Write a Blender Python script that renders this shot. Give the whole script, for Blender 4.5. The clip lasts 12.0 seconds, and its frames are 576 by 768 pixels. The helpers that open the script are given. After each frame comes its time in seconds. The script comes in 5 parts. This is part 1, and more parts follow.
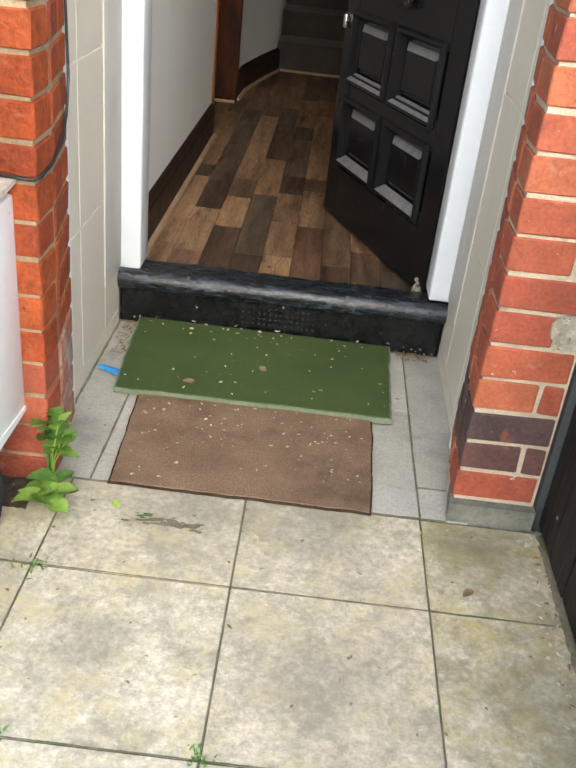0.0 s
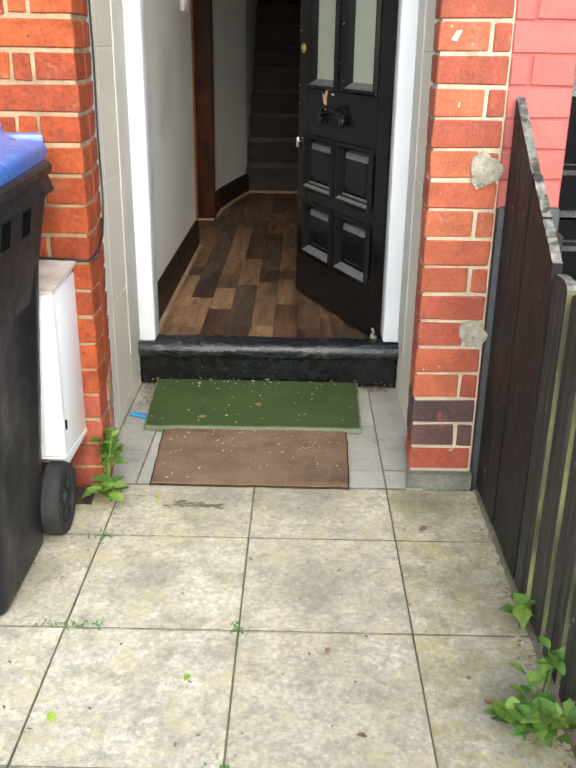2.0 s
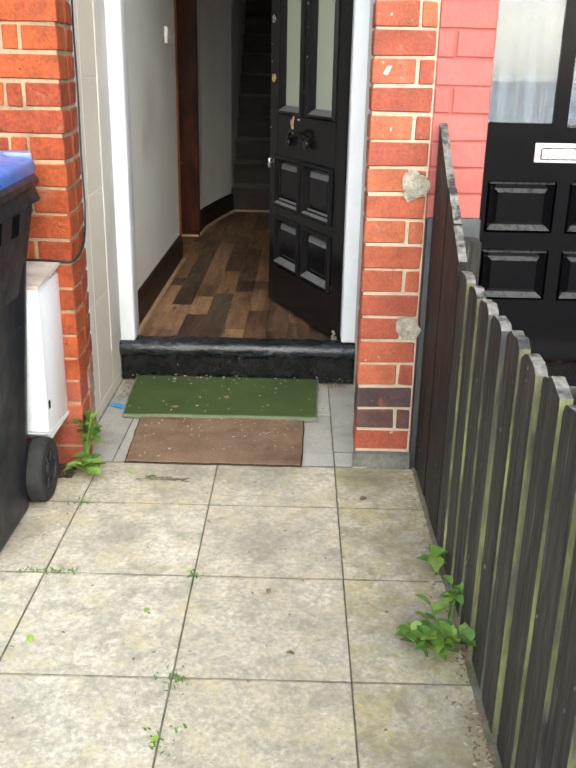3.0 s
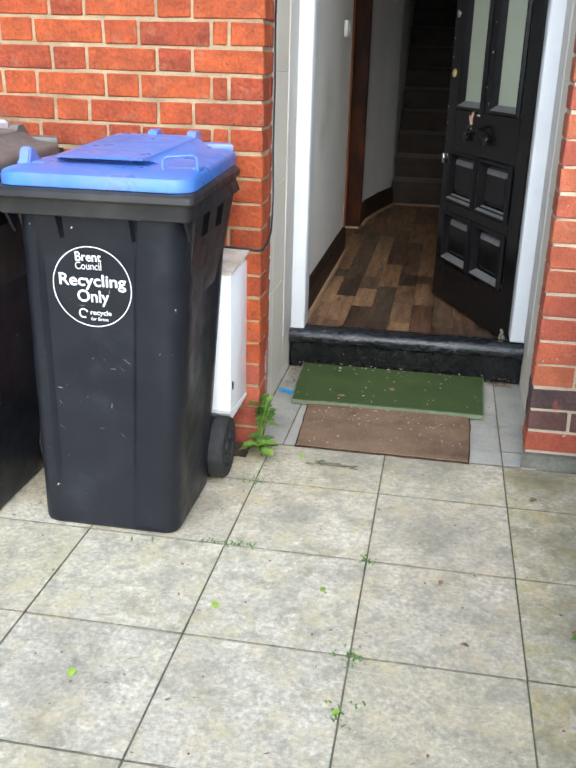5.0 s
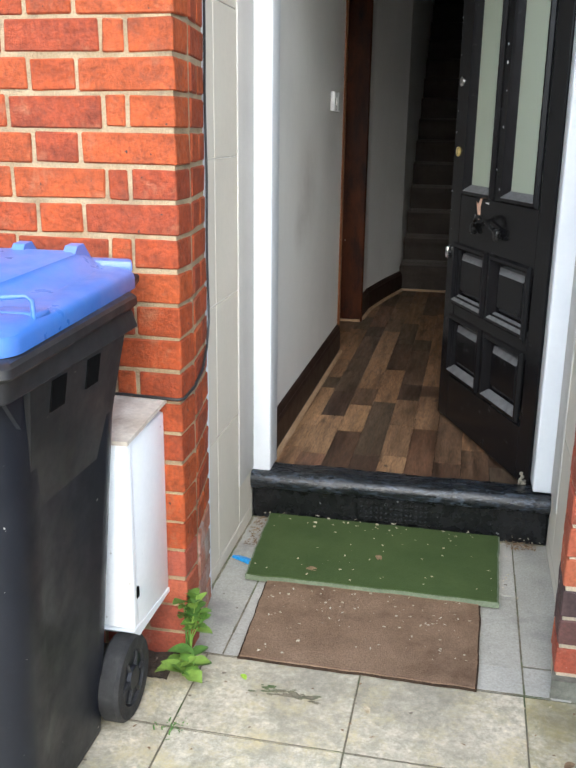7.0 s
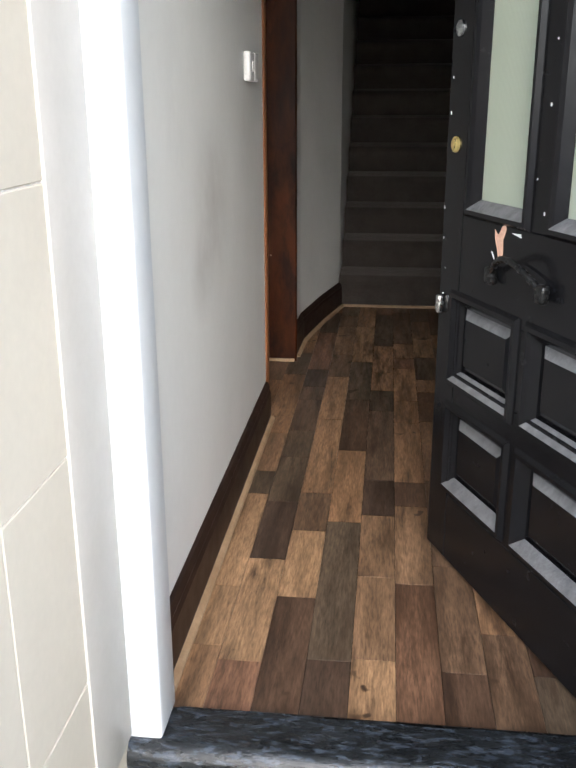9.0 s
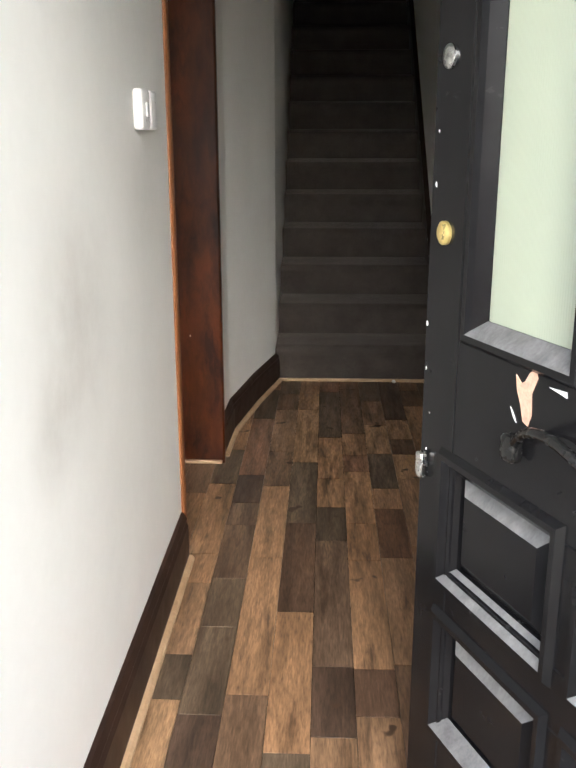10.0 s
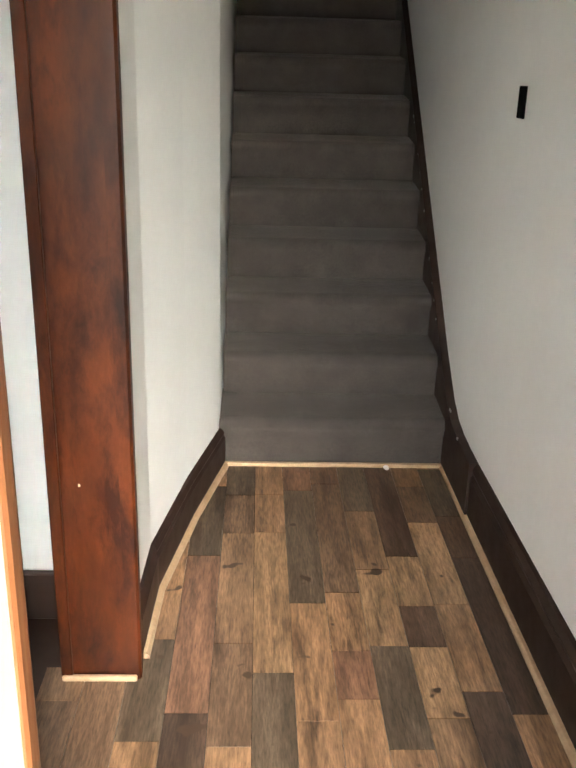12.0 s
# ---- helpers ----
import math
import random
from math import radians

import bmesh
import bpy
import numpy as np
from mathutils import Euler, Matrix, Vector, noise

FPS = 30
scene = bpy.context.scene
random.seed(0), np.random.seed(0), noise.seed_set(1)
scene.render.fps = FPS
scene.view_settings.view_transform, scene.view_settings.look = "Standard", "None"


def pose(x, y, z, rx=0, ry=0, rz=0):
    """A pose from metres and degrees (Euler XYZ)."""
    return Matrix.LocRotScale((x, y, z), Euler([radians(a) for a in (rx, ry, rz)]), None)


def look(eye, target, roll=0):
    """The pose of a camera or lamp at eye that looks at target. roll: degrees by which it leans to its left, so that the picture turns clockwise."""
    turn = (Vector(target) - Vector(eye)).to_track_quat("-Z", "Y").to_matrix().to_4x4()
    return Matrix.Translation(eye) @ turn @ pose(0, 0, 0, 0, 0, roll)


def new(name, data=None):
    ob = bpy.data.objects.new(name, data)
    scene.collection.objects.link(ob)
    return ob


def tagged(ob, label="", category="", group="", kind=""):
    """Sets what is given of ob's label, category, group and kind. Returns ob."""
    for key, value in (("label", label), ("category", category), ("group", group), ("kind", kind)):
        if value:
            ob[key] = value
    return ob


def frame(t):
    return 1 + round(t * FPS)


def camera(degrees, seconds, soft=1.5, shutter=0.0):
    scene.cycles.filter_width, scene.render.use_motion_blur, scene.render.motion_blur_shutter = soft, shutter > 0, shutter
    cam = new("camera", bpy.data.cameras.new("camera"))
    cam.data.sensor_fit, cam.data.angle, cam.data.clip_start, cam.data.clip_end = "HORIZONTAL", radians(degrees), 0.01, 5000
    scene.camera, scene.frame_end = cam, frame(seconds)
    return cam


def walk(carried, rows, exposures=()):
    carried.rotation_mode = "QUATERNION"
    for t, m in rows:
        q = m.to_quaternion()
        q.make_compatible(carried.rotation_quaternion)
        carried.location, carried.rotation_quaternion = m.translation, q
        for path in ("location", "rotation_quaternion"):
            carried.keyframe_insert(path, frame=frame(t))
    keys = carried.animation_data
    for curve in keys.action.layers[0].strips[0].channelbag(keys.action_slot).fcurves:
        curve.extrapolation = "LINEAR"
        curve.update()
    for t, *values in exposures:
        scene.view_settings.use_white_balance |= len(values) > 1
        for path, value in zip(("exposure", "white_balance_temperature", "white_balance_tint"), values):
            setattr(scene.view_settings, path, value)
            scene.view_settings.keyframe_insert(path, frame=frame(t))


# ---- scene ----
cam = camera(36.9, 12.0, 2.1)
EXPOSURES = [(0, 1.22, 6000, 6), (3.7, 1.18, 6000, 6), (5.3, 0.98, 5450, 6), (7.2, 1.24, 5550, 6), (8.8, 1.78, 5600, 8), (9.5, 2.15, 5600, 8), (10, 2.75, 5750, 7), (10.5, 3.1, 5800, 6), (11, 3.5, 5850, 5), (12, 4.3, 5800, 5)]
PATH = [
    (0, (0.118, 0.254, 1.21), (0.101, 1.995, 0.227), 6.5),
    (0.5, (0.094, 0.126, 1.243), (-0.02, 1.894, 0.316), 7.0),
    (1, (0.184, -0.073, 1.241), (-0.054, 1.718, 0.383), 2.8),
    (1.5, (0.201, -0.252, 1.275), (0.034, 1.574, 0.477), 1.3),
    (2, (0.162, -0.483, 1.255), (0.14, 1.378, 0.521), 0.8),
    (2.5, (0.208, -0.682, 1.276), (0.208, 1.194, 0.584), 0.9),
    (3, (0.297, -0.838, 1.277), (0.28, 1.041, 0.592), 1.1),
    (3.5, (0.256, -0.94, 1.292), (0.189, 0.941, 0.616), 0.2),
    (3.7, (0.191, -0.973, 1.292), (0.056, 0.905, 0.619), -0.6),
    (5.3, (0.157, -0.848, 1.291), (-0.199, 0.98, 0.561), 1.3),
    (5.5, (0.183, -0.781, 1.285), (-0.199, 1.037, 0.544), 1.0),
    (6, (0.197, -0.554, 1.266), (-0.17, 1.265, 0.52), 2.1),
    (6.5, (0.205, -0.33, 1.303), (-0.145, 1.542, 0.691), 0.5),
    (7, (0.231, -0.036, 1.319), (-0.158, 1.841, 0.75), 0.7),
    (7.2, (0.239, 0.084, 1.351), (-0.189, 1.943, 0.749), 1.5),
    (8.8, (0.038, 1.23, 1.346), (-0.2, 3.114, 0.717), -0.2),
    (9, (0.005, 1.358, 1.34), (-0.212, 3.246, 0.715), -0.2),
    (9.5, (-0.083, 1.777, 1.371), (-0.194, 3.679, 0.762), 0.8),
    (10, (-0.024, 2.172, 1.387), (-0.107, 4.091, 0.83), -0.1),
    (10.5, (-0.091, 2.529, 1.433), (-0.221, 4.434, 0.84), 1.7),
    (11, (-0.142, 2.91, 1.475), (-0.173, 4.815, 0.864), 2.6),
    (11.5, (-0.17, 3.246, 1.426), (-0.123, 5.142, 0.79), 1.8),
    (12, (-0.148, 3.637, 1.525), (-0.073, 5.514, 0.838), 1.6),
]
walk(cam, [(t, look(eye, target, roll)) for t, eye, target, roll in PATH], EXPOSURES)

# ---- world, sun ----
world = bpy.data.worlds.new("sky")
scene.world = world
world.use_nodes = True
wn = world.node_tree
sky = wn.nodes.new("ShaderNodeTexSky")
sky.sky_type = "NISHITA"
sky.sun_disc = False
sky.sun_elevation, sky.sun_rotation = radians(32), radians(171)
sky.air_density, sky.dust_density = 1.0, 3.0
wn.links.new(sky.outputs[0], wn.nodes["Background"].inputs[0])
wn.nodes["Background"].inputs[1].default_value = 0.15
sun_data = bpy.data.lights.new("sun", "SUN")
sun_data.energy, sun_data.angle, sun_data.color = 1.85, radians(96), (1.0, 0.98, 0.95)
sun = new("sun", sun_data)
sun.matrix_world = look((1.6, -8, 6.3), (0, 2, 0))


# ---- materials ----
def ramp_node(nt, stops, constant=False):
    r = nt.nodes.new("ShaderNodeValToRGB")
    el = r.color_ramp.elements
    while len(el) < len(stops):
        el.new(0.5)
    for e, (p, c) in zip(el, stops):
        e.position, e.color = p, (*c, 1)
    if constant:
        r.color_ramp.interpolation = "CONSTANT"
    return r


def mix_node(nt, kind, fac, a, b):
    m = nt.nodes.new("ShaderNodeMix")
    m.data_type, m.blend_type = "RGBA", kind
    for sock, v in ((m.inputs[0], fac), (m.inputs[6], a), (m.inputs[7], b)):
        if isinstance(v, bpy.types.NodeSocket):
            nt.links.new(v, sock)
        elif isinstance(v, tuple):
            sock.default_value = (*v, 1)
        else:
            sock.default_value = v
    return m.outputs[2]


def noise_node(nt, pos, scale, detail=5.0, rough=0.6, dist=0.0):
    n = nt.nodes.new("ShaderNodeTexNoise")
    n.inputs["Scale"].default_value, n.inputs["Detail"].default_value = scale, detail
    n.inputs["Roughness"].default_value, n.inputs["Distortion"].default_value = rough, dist
    nt.links.new(pos, n.inputs["Vector"])
    return n.outputs["Fac"]


def surface(name, dark, light, scale=6.0, rough=0.7, bump=0.15, fine=120.0, picks=None, stretch=(1, 1, 1), metal=0.0,
            stains=None, stain_scale=2.0, stain_at=(0.5, 0.68), grain=0.25, specks=None, speck_at=0.72, speck_scale=60.0,
            rough_var=0.12, coat=0.0, spec=0.5, depth=0.004, island=False, stain_rough=0.65):
    """A painted, stone, wood or cloth surface: broad tone, fine grain, stains and specks, at world size."""
    m = bpy.data.materials.new(name)
    m.use_nodes = True
    nt = m.node_tree
    b = nt.nodes["Principled BSDF"]
    geo = nt.nodes.new("ShaderNodeNewGeometry")
    mp = nt.nodes.new("ShaderNodeMapping")
    mp.inputs["Scale"].default_value = stretch
    nt.links.new(geo.outputs["Position"], mp.inputs["Vector"])
    pos = mp.outputs[0]
    if picks:
        oi = geo if island else nt.nodes.new("ShaderNodeObjectInfo")
        chance = oi.outputs["Random Per Island" if island else "Random"]
        off = nt.nodes.new("ShaderNodeVectorMath")
        off.operation = "MULTIPLY_ADD"
        comb = nt.nodes.new("ShaderNodeCombineXYZ")
        for k in range(3):
            nt.links.new(chance, comb.inputs[k])
        nt.links.new(comb.outputs[0], off.inputs[0])
        off.inputs[1].default_value = (13, 7, 5)
        nt.links.new(pos, off.inputs[2])
        pos = off.outputs[0]
    broad = noise_node(nt, pos, scale, 4.0)
    col = ramp_node(nt, [(0.3, dark), (0.7, light)])
    nt.links.new(broad, col.inputs[0])
    out = col.outputs[0]
    if picks:
        pk = ramp_node(nt, [(k / len(picks), c) for k, c in enumerate(picks)], True)
        nt.links.new(chance, pk.inputs[0])
        out = mix_node(nt, "MULTIPLY", 1.0, pk.outputs[0], out)
    fn = noise_node(nt, pos, fine, 6.0, 0.65)
    gr = ramp_node(nt, [(0.25, (1 - grain,) * 3), (0.75, (1 + grain,) * 3)])
    nt.links.new(fn, gr.inputs[0])
    out = mix_node(nt, "MULTIPLY", 1.0, out, gr.outputs[0])
    for k, c in enumerate(stains or ()):
        sn = noise_node(nt, mp.outputs[0], stain_scale * (1 + 0.8 * k), 6.0, stain_rough, 0.25)
        sr = ramp_node(nt, [(stain_at[0], (0, 0, 0)), (stain_at[1], (1, 1, 1))])
        nt.links.new(sn, sr.inputs[0])
        out = mix_node(nt, "MIX", sr.outputs[0], out, c)
    if specks:
        sp = noise_node(nt, geo.outputs["Position"], speck_scale, 2.0, 0.5)
        sr = ramp_node(nt, [(speck_at, (0, 0, 0)), (speck_at + 0.03, (1, 1, 1))])
        nt.links.new(sp, sr.inputs[0])
        out = mix_node(nt, "MIX", sr.outputs[0], out, specks)
    nt.links.new(out, b.inputs["Base Color"])
    rr = ramp_node(nt, [(0.3, (max(0.02, rough - rough_var),) * 3), (0.7, (min(1, rough + rough_var),) * 3)])
    nt.links.new(noise_node(nt, pos, scale * 3.1, 4.0), rr.inputs[0])
    nt.links.new(rr.outputs[0], b.inputs["Roughness"])
    b.inputs["Metallic"].default_value = metal
    b.inputs["Specular IOR Level"].default_value = spec
    b.inputs["Coat Weight"].default_value = coat
    b.inputs["Coat Roughness"].default_value = 0.12
    if bump:
        bp = nt.nodes.new("ShaderNodeBump")
        bp.inputs["Strength"].default_value, bp.inputs["Distance"].default_value = bump, depth
        nt.links.new(fn, bp.inputs["Height"])
        nt.links.new(bp.outputs[0], b.inputs["Normal"])
    return m


BRICK = surface("brick_red", (0.68,) * 3, (1.22,) * 3, 18, 0.75, 0.9, 85, stains=[(0.16, 0.05, 0.025), (0.34, 0.13, 0.06)], stain_scale=9, stain_at=(0.58, 0.78), specks=(0.07, 0.03, 0.02), speck_at=0.725, speck_scale=55,
                picks=[(0.335, 0.058, 0.009), (0.295, 0.049, 0.009), (0.355, 0.067, 0.011), (0.265, 0.044, 0.010), (0.325, 0.062, 0.011)], grain=0.4, depth=0.007)
BRICK_FAR = surface("brick_red_joined", (0.72,) * 3, (1.2,) * 3, 14, 0.72, 0.6, 150, stains=[(0.19, 0.08, 0.05)], stain_scale=6, stain_at=(0.56, 0.82),
                    picks=[(0.41, 0.074, 0.012), (0.355, 0.060, 0.011), (0.44, 0.092, 0.016), (0.31, 0.053, 0.013)], grain=0.25, depth=0.006, island=True)
BRICK_OLD = surface("brick_weathered", (0.7,) * 3, (1.18,) * 3, 12, 0.78, 0.7, 120, stains=[(0.15, 0.06, 0.045), (0.42, 0.26, 0.19)], stain_scale=9, stain_at=(0.60, 0.86),
                    picks=[(0.36, 0.088, 0.040), (0.30, 0.068, 0.034), (0.38, 0.105, 0.046), (0.33, 0.075, 0.038)], specks=(0.5, 0.42, 0.36), speck_at=0.72, speck_scale=45, grain=0.3, depth=0.006)
BRICK_DARK = surface("brick_sooty", (0.7,) * 3, (1.2,) * 3, 12, 0.7, 0.6, 110, stains=[(0.30, 0.08, 0.05)], stain_scale=9, stain_at=(0.55, 0.7),
                     picks=[(0.065, 0.038, 0.036), (0.10, 0.045, 0.038), (0.05, 0.036, 0.038)], specks=(0.45, 0.4, 0.36), speck_at=0.69, speck_scale=40, grain=0.35)
BRICK_PINK = surface("brick_painted_pink", (0.85,) * 3, (1.08,) * 3, 9, 0.6, 0.5, 90, picks=[(0.38, 0.098, 0.08), (0.365, 0.092, 0.075), (0.395, 0.105, 0.088)], grain=0.1)
MORTAR = surface("lime_mortar", (0.30, 0.215, 0.12), (0.45, 0.35, 0.215), 14, 0.9, 0.8, 200, grain=0.3, stains=[(0.17, 0.12, 0.075)], stain_scale=9, stain_at=(0.55, 0.75), depth=0.006)
MORTAR_PALE = surface("pale_mortar", (0.40, 0.335, 0.235), (0.57, 0.49, 0.36), 14, 0.9, 0.8, 200, grain=0.3, stains=[(0.17, 0.135, 0.10)], stain_scale=9, stain_at=(0.58, 0.75), depth=0.006)
MORTAR_PINK = surface("joint_painted_pink", (0.30, 0.072, 0.058), (0.35, 0.088, 0.07), 10, 0.7, 0.4, 120, grain=0.1)
PLINTH = surface("plinth_paint", (0.026, 0.030, 0.030), (0.045, 0.050, 0.050), 8, 0.6, 0.4, 90)
FENCE_TOP = surface("weathered_fence_top", (0.06, 0.06, 0.052), (0.26, 0.25, 0.21), 30, 0.9, 0.8, 90, stains=[(0.03, 0.028, 0.024)], stain_scale=22, stain_at=(0.5, 0.6), grain=0.4, depth=0.006)
CEMENT = surface("cement_patch", (0.24, 0.22, 0.17), (0.42, 0.39, 0.30), 26, 0.9, 0.8, 120, specks=(0.12, 0.10, 0.085), speck_at=0.64, grain=0.35, depth=0.008)
FOOT = surface("mossy_cement_foot", (0.10, 0.10, 0.08), (0.24, 0.235, 0.19), 12, 0.9, 0.8, 90, stains=[(0.16, 0.06, 0.04)], stain_scale=9, stain_at=(0.55, 0.7), grain=0.3)
SCUFF = surface("pale_scuff", (0.10, 0.105, 0.115), (0.26, 0.27, 0.28), 60, 0.6, 0.0)
BRICK_PALE = surface("brick_crumbled", (0.7,) * 3, (1.2,) * 3, 16, 0.9, 0.9, 90, stains=[(0.17, 0.13, 0.11), (0.50, 0.44, 0.38)], stain_scale=10, stain_at=(0.5, 0.75),
                     picks=[(0.40, 0.22, 0.165), (0.36, 0.26, 0.21), (0.43, 0.18, 0.11)], grain=0.35, depth=0.012)
SLAB = surface("concrete_paving", (0.80,) * 3, (1.12,) * 3, 9, 0.85, 0.5, 75, stains=[(0.34, 0.31, 0.225), (0.54, 0.465, 0.26), (0.30, 0.275, 0.20)], stain_scale=4.4,
               stain_at=(0.49, 0.68), picks=[(0.57, 0.52, 0.39), (0.54, 0.49, 0.37), (0.58, 0.535, 0.41), (0.53, 0.48, 0.345)], specks=(0.17, 0.14, 0.10), speck_at=0.725, speck_scale=38, grain=0.42, stain_rough=0.84)
SLAB_MOSSY = surface("algae_stained_paving", (0.80,) * 3, (1.12,) * 3, 9, 0.85, 0.5, 75, stains=[(0.33, 0.29, 0.15), (0.46, 0.38, 0.13), (0.25, 0.225, 0.14)], stain_scale=4.0,
                     stain_at=(0.46, 0.70), picks=[(0.57, 0.52, 0.39), (0.54, 0.49, 0.37), (0.58, 0.535, 0.41), (0.53, 0.48, 0.345)], specks=(0.17, 0.14, 0.10), speck_at=0.725, speck_scale=38, grain=0.42, stain_rough=0.84)
PORCH = surface("porch_slabs", (0.85,) * 3, (1.1,) * 3, 6, 0.8, 0.3, 170, stains=[(0.2, 0.19, 0.17)], stain_scale=4, stain_at=(0.55, 0.75),
                picks=[(0.40, 0.385, 0.335), (0.37, 0.355, 0.305), (0.43, 0.41, 0.355)], specks=(0.14, 0.11, 0.08), speck_at=0.73, speck_scale=45)
SOIL = surface("joint_soil", (0.12, 0.105, 0.07), (0.25, 0.22, 0.15), 20, 0.95, 0.8, 120, stains=[(0.07, 0.12, 0.03)], stain_scale=7)
EARTH = surface("dark_earth", (0.030, 0.022, 0.015), (0.085, 0.062, 0.042), 30, 0.95, 0.9, 140, grain=0.5, specks=(0.25, 0.2, 0.14), speck_at=0.70, speck_scale=70, depth=0.008)
GROUND = surface("ground_concrete", (0.28, 0.27, 0.24), (0.4, 0.38, 0.33), 2, 0.9, 0.5, 60, grain=0.3)
WHITE_GLOSS = surface("white_gloss_paint", (0.66, 0.69, 0.72), (0.715, 0.74, 0.762), 5, 0.42, 0.03, 50, grain=0.02, rough_var=0.03, specks=(0.5, 0.48, 0.45), speck_at=0.78, speck_scale=30)
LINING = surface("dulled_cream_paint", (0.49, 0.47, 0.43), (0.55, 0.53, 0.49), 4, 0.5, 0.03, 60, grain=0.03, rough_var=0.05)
WHITE_BOX = surface("white_cabinet_plastic", (0.80, 0.82, 0.82), (0.86, 0.87, 0.86), 6, 0.4, 0.05, 80, grain=0.03, specks=(0.4, 0.36, 0.3), speck_at=0.75, speck_scale=35)
BOX_TOP = surface("dirty_cabinet_top", (0.42, 0.34, 0.26), (0.74, 0.69, 0.6), 12, 0.7, 0.2, 90, grain=0.15)
TILE = surface("cream_wall_tile", (0.60, 0.555, 0.462), (0.655, 0.607, 0.508), 3, 0.5, 0.0, 60, grain=0.03, rough_var=0.02, spec=0.25)
GROUT = surface("white_grout", (0.75, 0.73, 0.68), (0.82, 0.80, 0.76), 20, 0.8, 0.2, 120)
PLASTER = surface("white_wall_paint", (0.81, 0.81, 0.79), (0.85, 0.85, 0.828), 2.5, 0.6, 0.05, 35, stains=[(0.75, 0.75, 0.74)], stain_scale=1.7, stain_at=(0.6, 0.9), grain=0.015, depth=0.002)
def smudged(name, base, spots, colour):
    """A copy of a paint with rubbed dark smudges at given places."""
    m = base.copy()
    m.name = name
    nt = m.node_tree
    b = nt.nodes["Principled BSDF"]
    out = b.inputs["Base Color"].links[0].from_socket
    geo = nt.nodes.new("ShaderNodeNewGeometry")
    nz = noise_node(nt, geo.outputs["Position"], 9.0, 8.0, 0.7)
    for at, r, amount in spots:
        d = nt.nodes.new("ShaderNodeVectorMath")
        d.operation = "DISTANCE"
        nt.links.new(geo.outputs["Position"], d.inputs[0])
        d.inputs[1].default_value = at
        mr = nt.nodes.new("ShaderNodeMapRange")
        mr.interpolation_type = "SMOOTHSTEP"
        nt.links.new(d.outputs["Value"], mr.inputs[0])
        mr.inputs[1].default_value, mr.inputs[2].default_value, mr.inputs[3].default_value, mr.inputs[4].default_value = 0.0, r, amount * 2, 0.0
        mu = nt.nodes.new("ShaderNodeMath")
        mu.operation = "MULTIPLY"
        nt.links.new(mr.outputs[0], mu.inputs[0])
        nt.links.new(nz, mu.inputs[1])
        out = mix_node(nt, "MIX", mu.outputs[0], out, colour)
    nt.links.new(out, b.inputs["Base Color"])
    return m


SLAB_DIRTY = smudged("dirtied_paving", SLAB, [((-0.10, 1.80, 0), 0.26, 0.55), ((0.20, 1.79, 0), 0.24, 0.55), ((-0.22, 1.36, 0), 0.16, 0.45), ((0.22, 1.34, 0), 0.24, 0.40), ((-0.55, 1.30, 0), 0.22, 0.35),
                                              ((0.15, 0.18, 0), 0.30, 0.35), ((-0.62, 0.55, 0), 0.25, 0.30), ((0.25, 0.93, 0), 0.20, 0.20)], (0.20, 0.185, 0.145))
SLAB_ALGAE = smudged("dirtied_algae_paving", SLAB_MOSSY, [((0.55, 1.78, 0), 0.22, 0.65), ((0.66, 1.35, 0), 0.25, 0.45), ((0.62, 0.95, 0), 0.22, 0.5), ((0.66, 0.5, 0), 0.25, 0.4)], (0.17, 0.155, 0.085))
PLASTER_RUBBED = smudged("rubbed_wall_paint", PLASTER, [((-0.45, 3.62, 1.07), 0.30, 0.30), ((-0.45, 3.45, 0.93), 0.16, 0.25), ((-0.45, 4.2, 1.25), 0.25, 0.12)], (0.33, 0.29, 0.26))
CEILING = surface("ceiling_paint", (0.84,) * 3, (0.87,) * 3, 3, 0.8, 0.05, 60, grain=0.02)
BLACK_SILL = surface("black_step_paint", (0.005, 0.0055, 0.006), (0.010, 0.0105, 0.011), 9, 0.26, 0.3, 60, stains=[(0.06, 0.07, 0.08)], stain_scale=9,
                     stain_at=(0.68, 0.76), specks=(0.3, 0.3, 0.28), speck_at=0.755, speck_scale=45, grain=0.3, depth=0.004, spec=0.35)
BLACK_WORN = surface("worn_step_top", (0.005, 0.0056, 0.0062), (0.02, 0.023, 0.026), 14, 0.28, 0.5, 70, stains=[(0.045, 0.055, 0.072)], stain_scale=52,
                     stain_at=(0.54, 0.58), grain=0.3, depth=0.005, stretch=(0.55, 1.6, 1.6))
BLACK_DOOR = surface("black_door_paint", (0.006, 0.006, 0.007), (0.010, 0.010, 0.011), 7, 0.22, 0.05, 50, specks=(0.5, 0.45, 0.4), speck_at=0.80, speck_scale=26, grain=0.15, rough_var=0.06, depth=0.001, spec=0.16)
# Reflected skylight put into the colour of the door's upward faces.
LIT_LEDGE = surface("lit_black_ledge", (0.10, 0.10, 0.105), (0.19, 0.19, 0.195), 14, 0.4, 0.3, 90, grain=0.25, stretch=(2, 2, 1))
BARE_WOOD = surface("bare_wood_chip", (0.55, 0.33, 0.24), (0.68, 0.44, 0.33), 30, 0.7, 0.3, 120)
NB_DOOR = surface("neighbour_black_paint", (0.004, 0.004, 0.005), (0.006, 0.006, 0.007), 6, 0.16, 0.0, 60, grain=0.1, rough_var=0.03, spec=0.10)
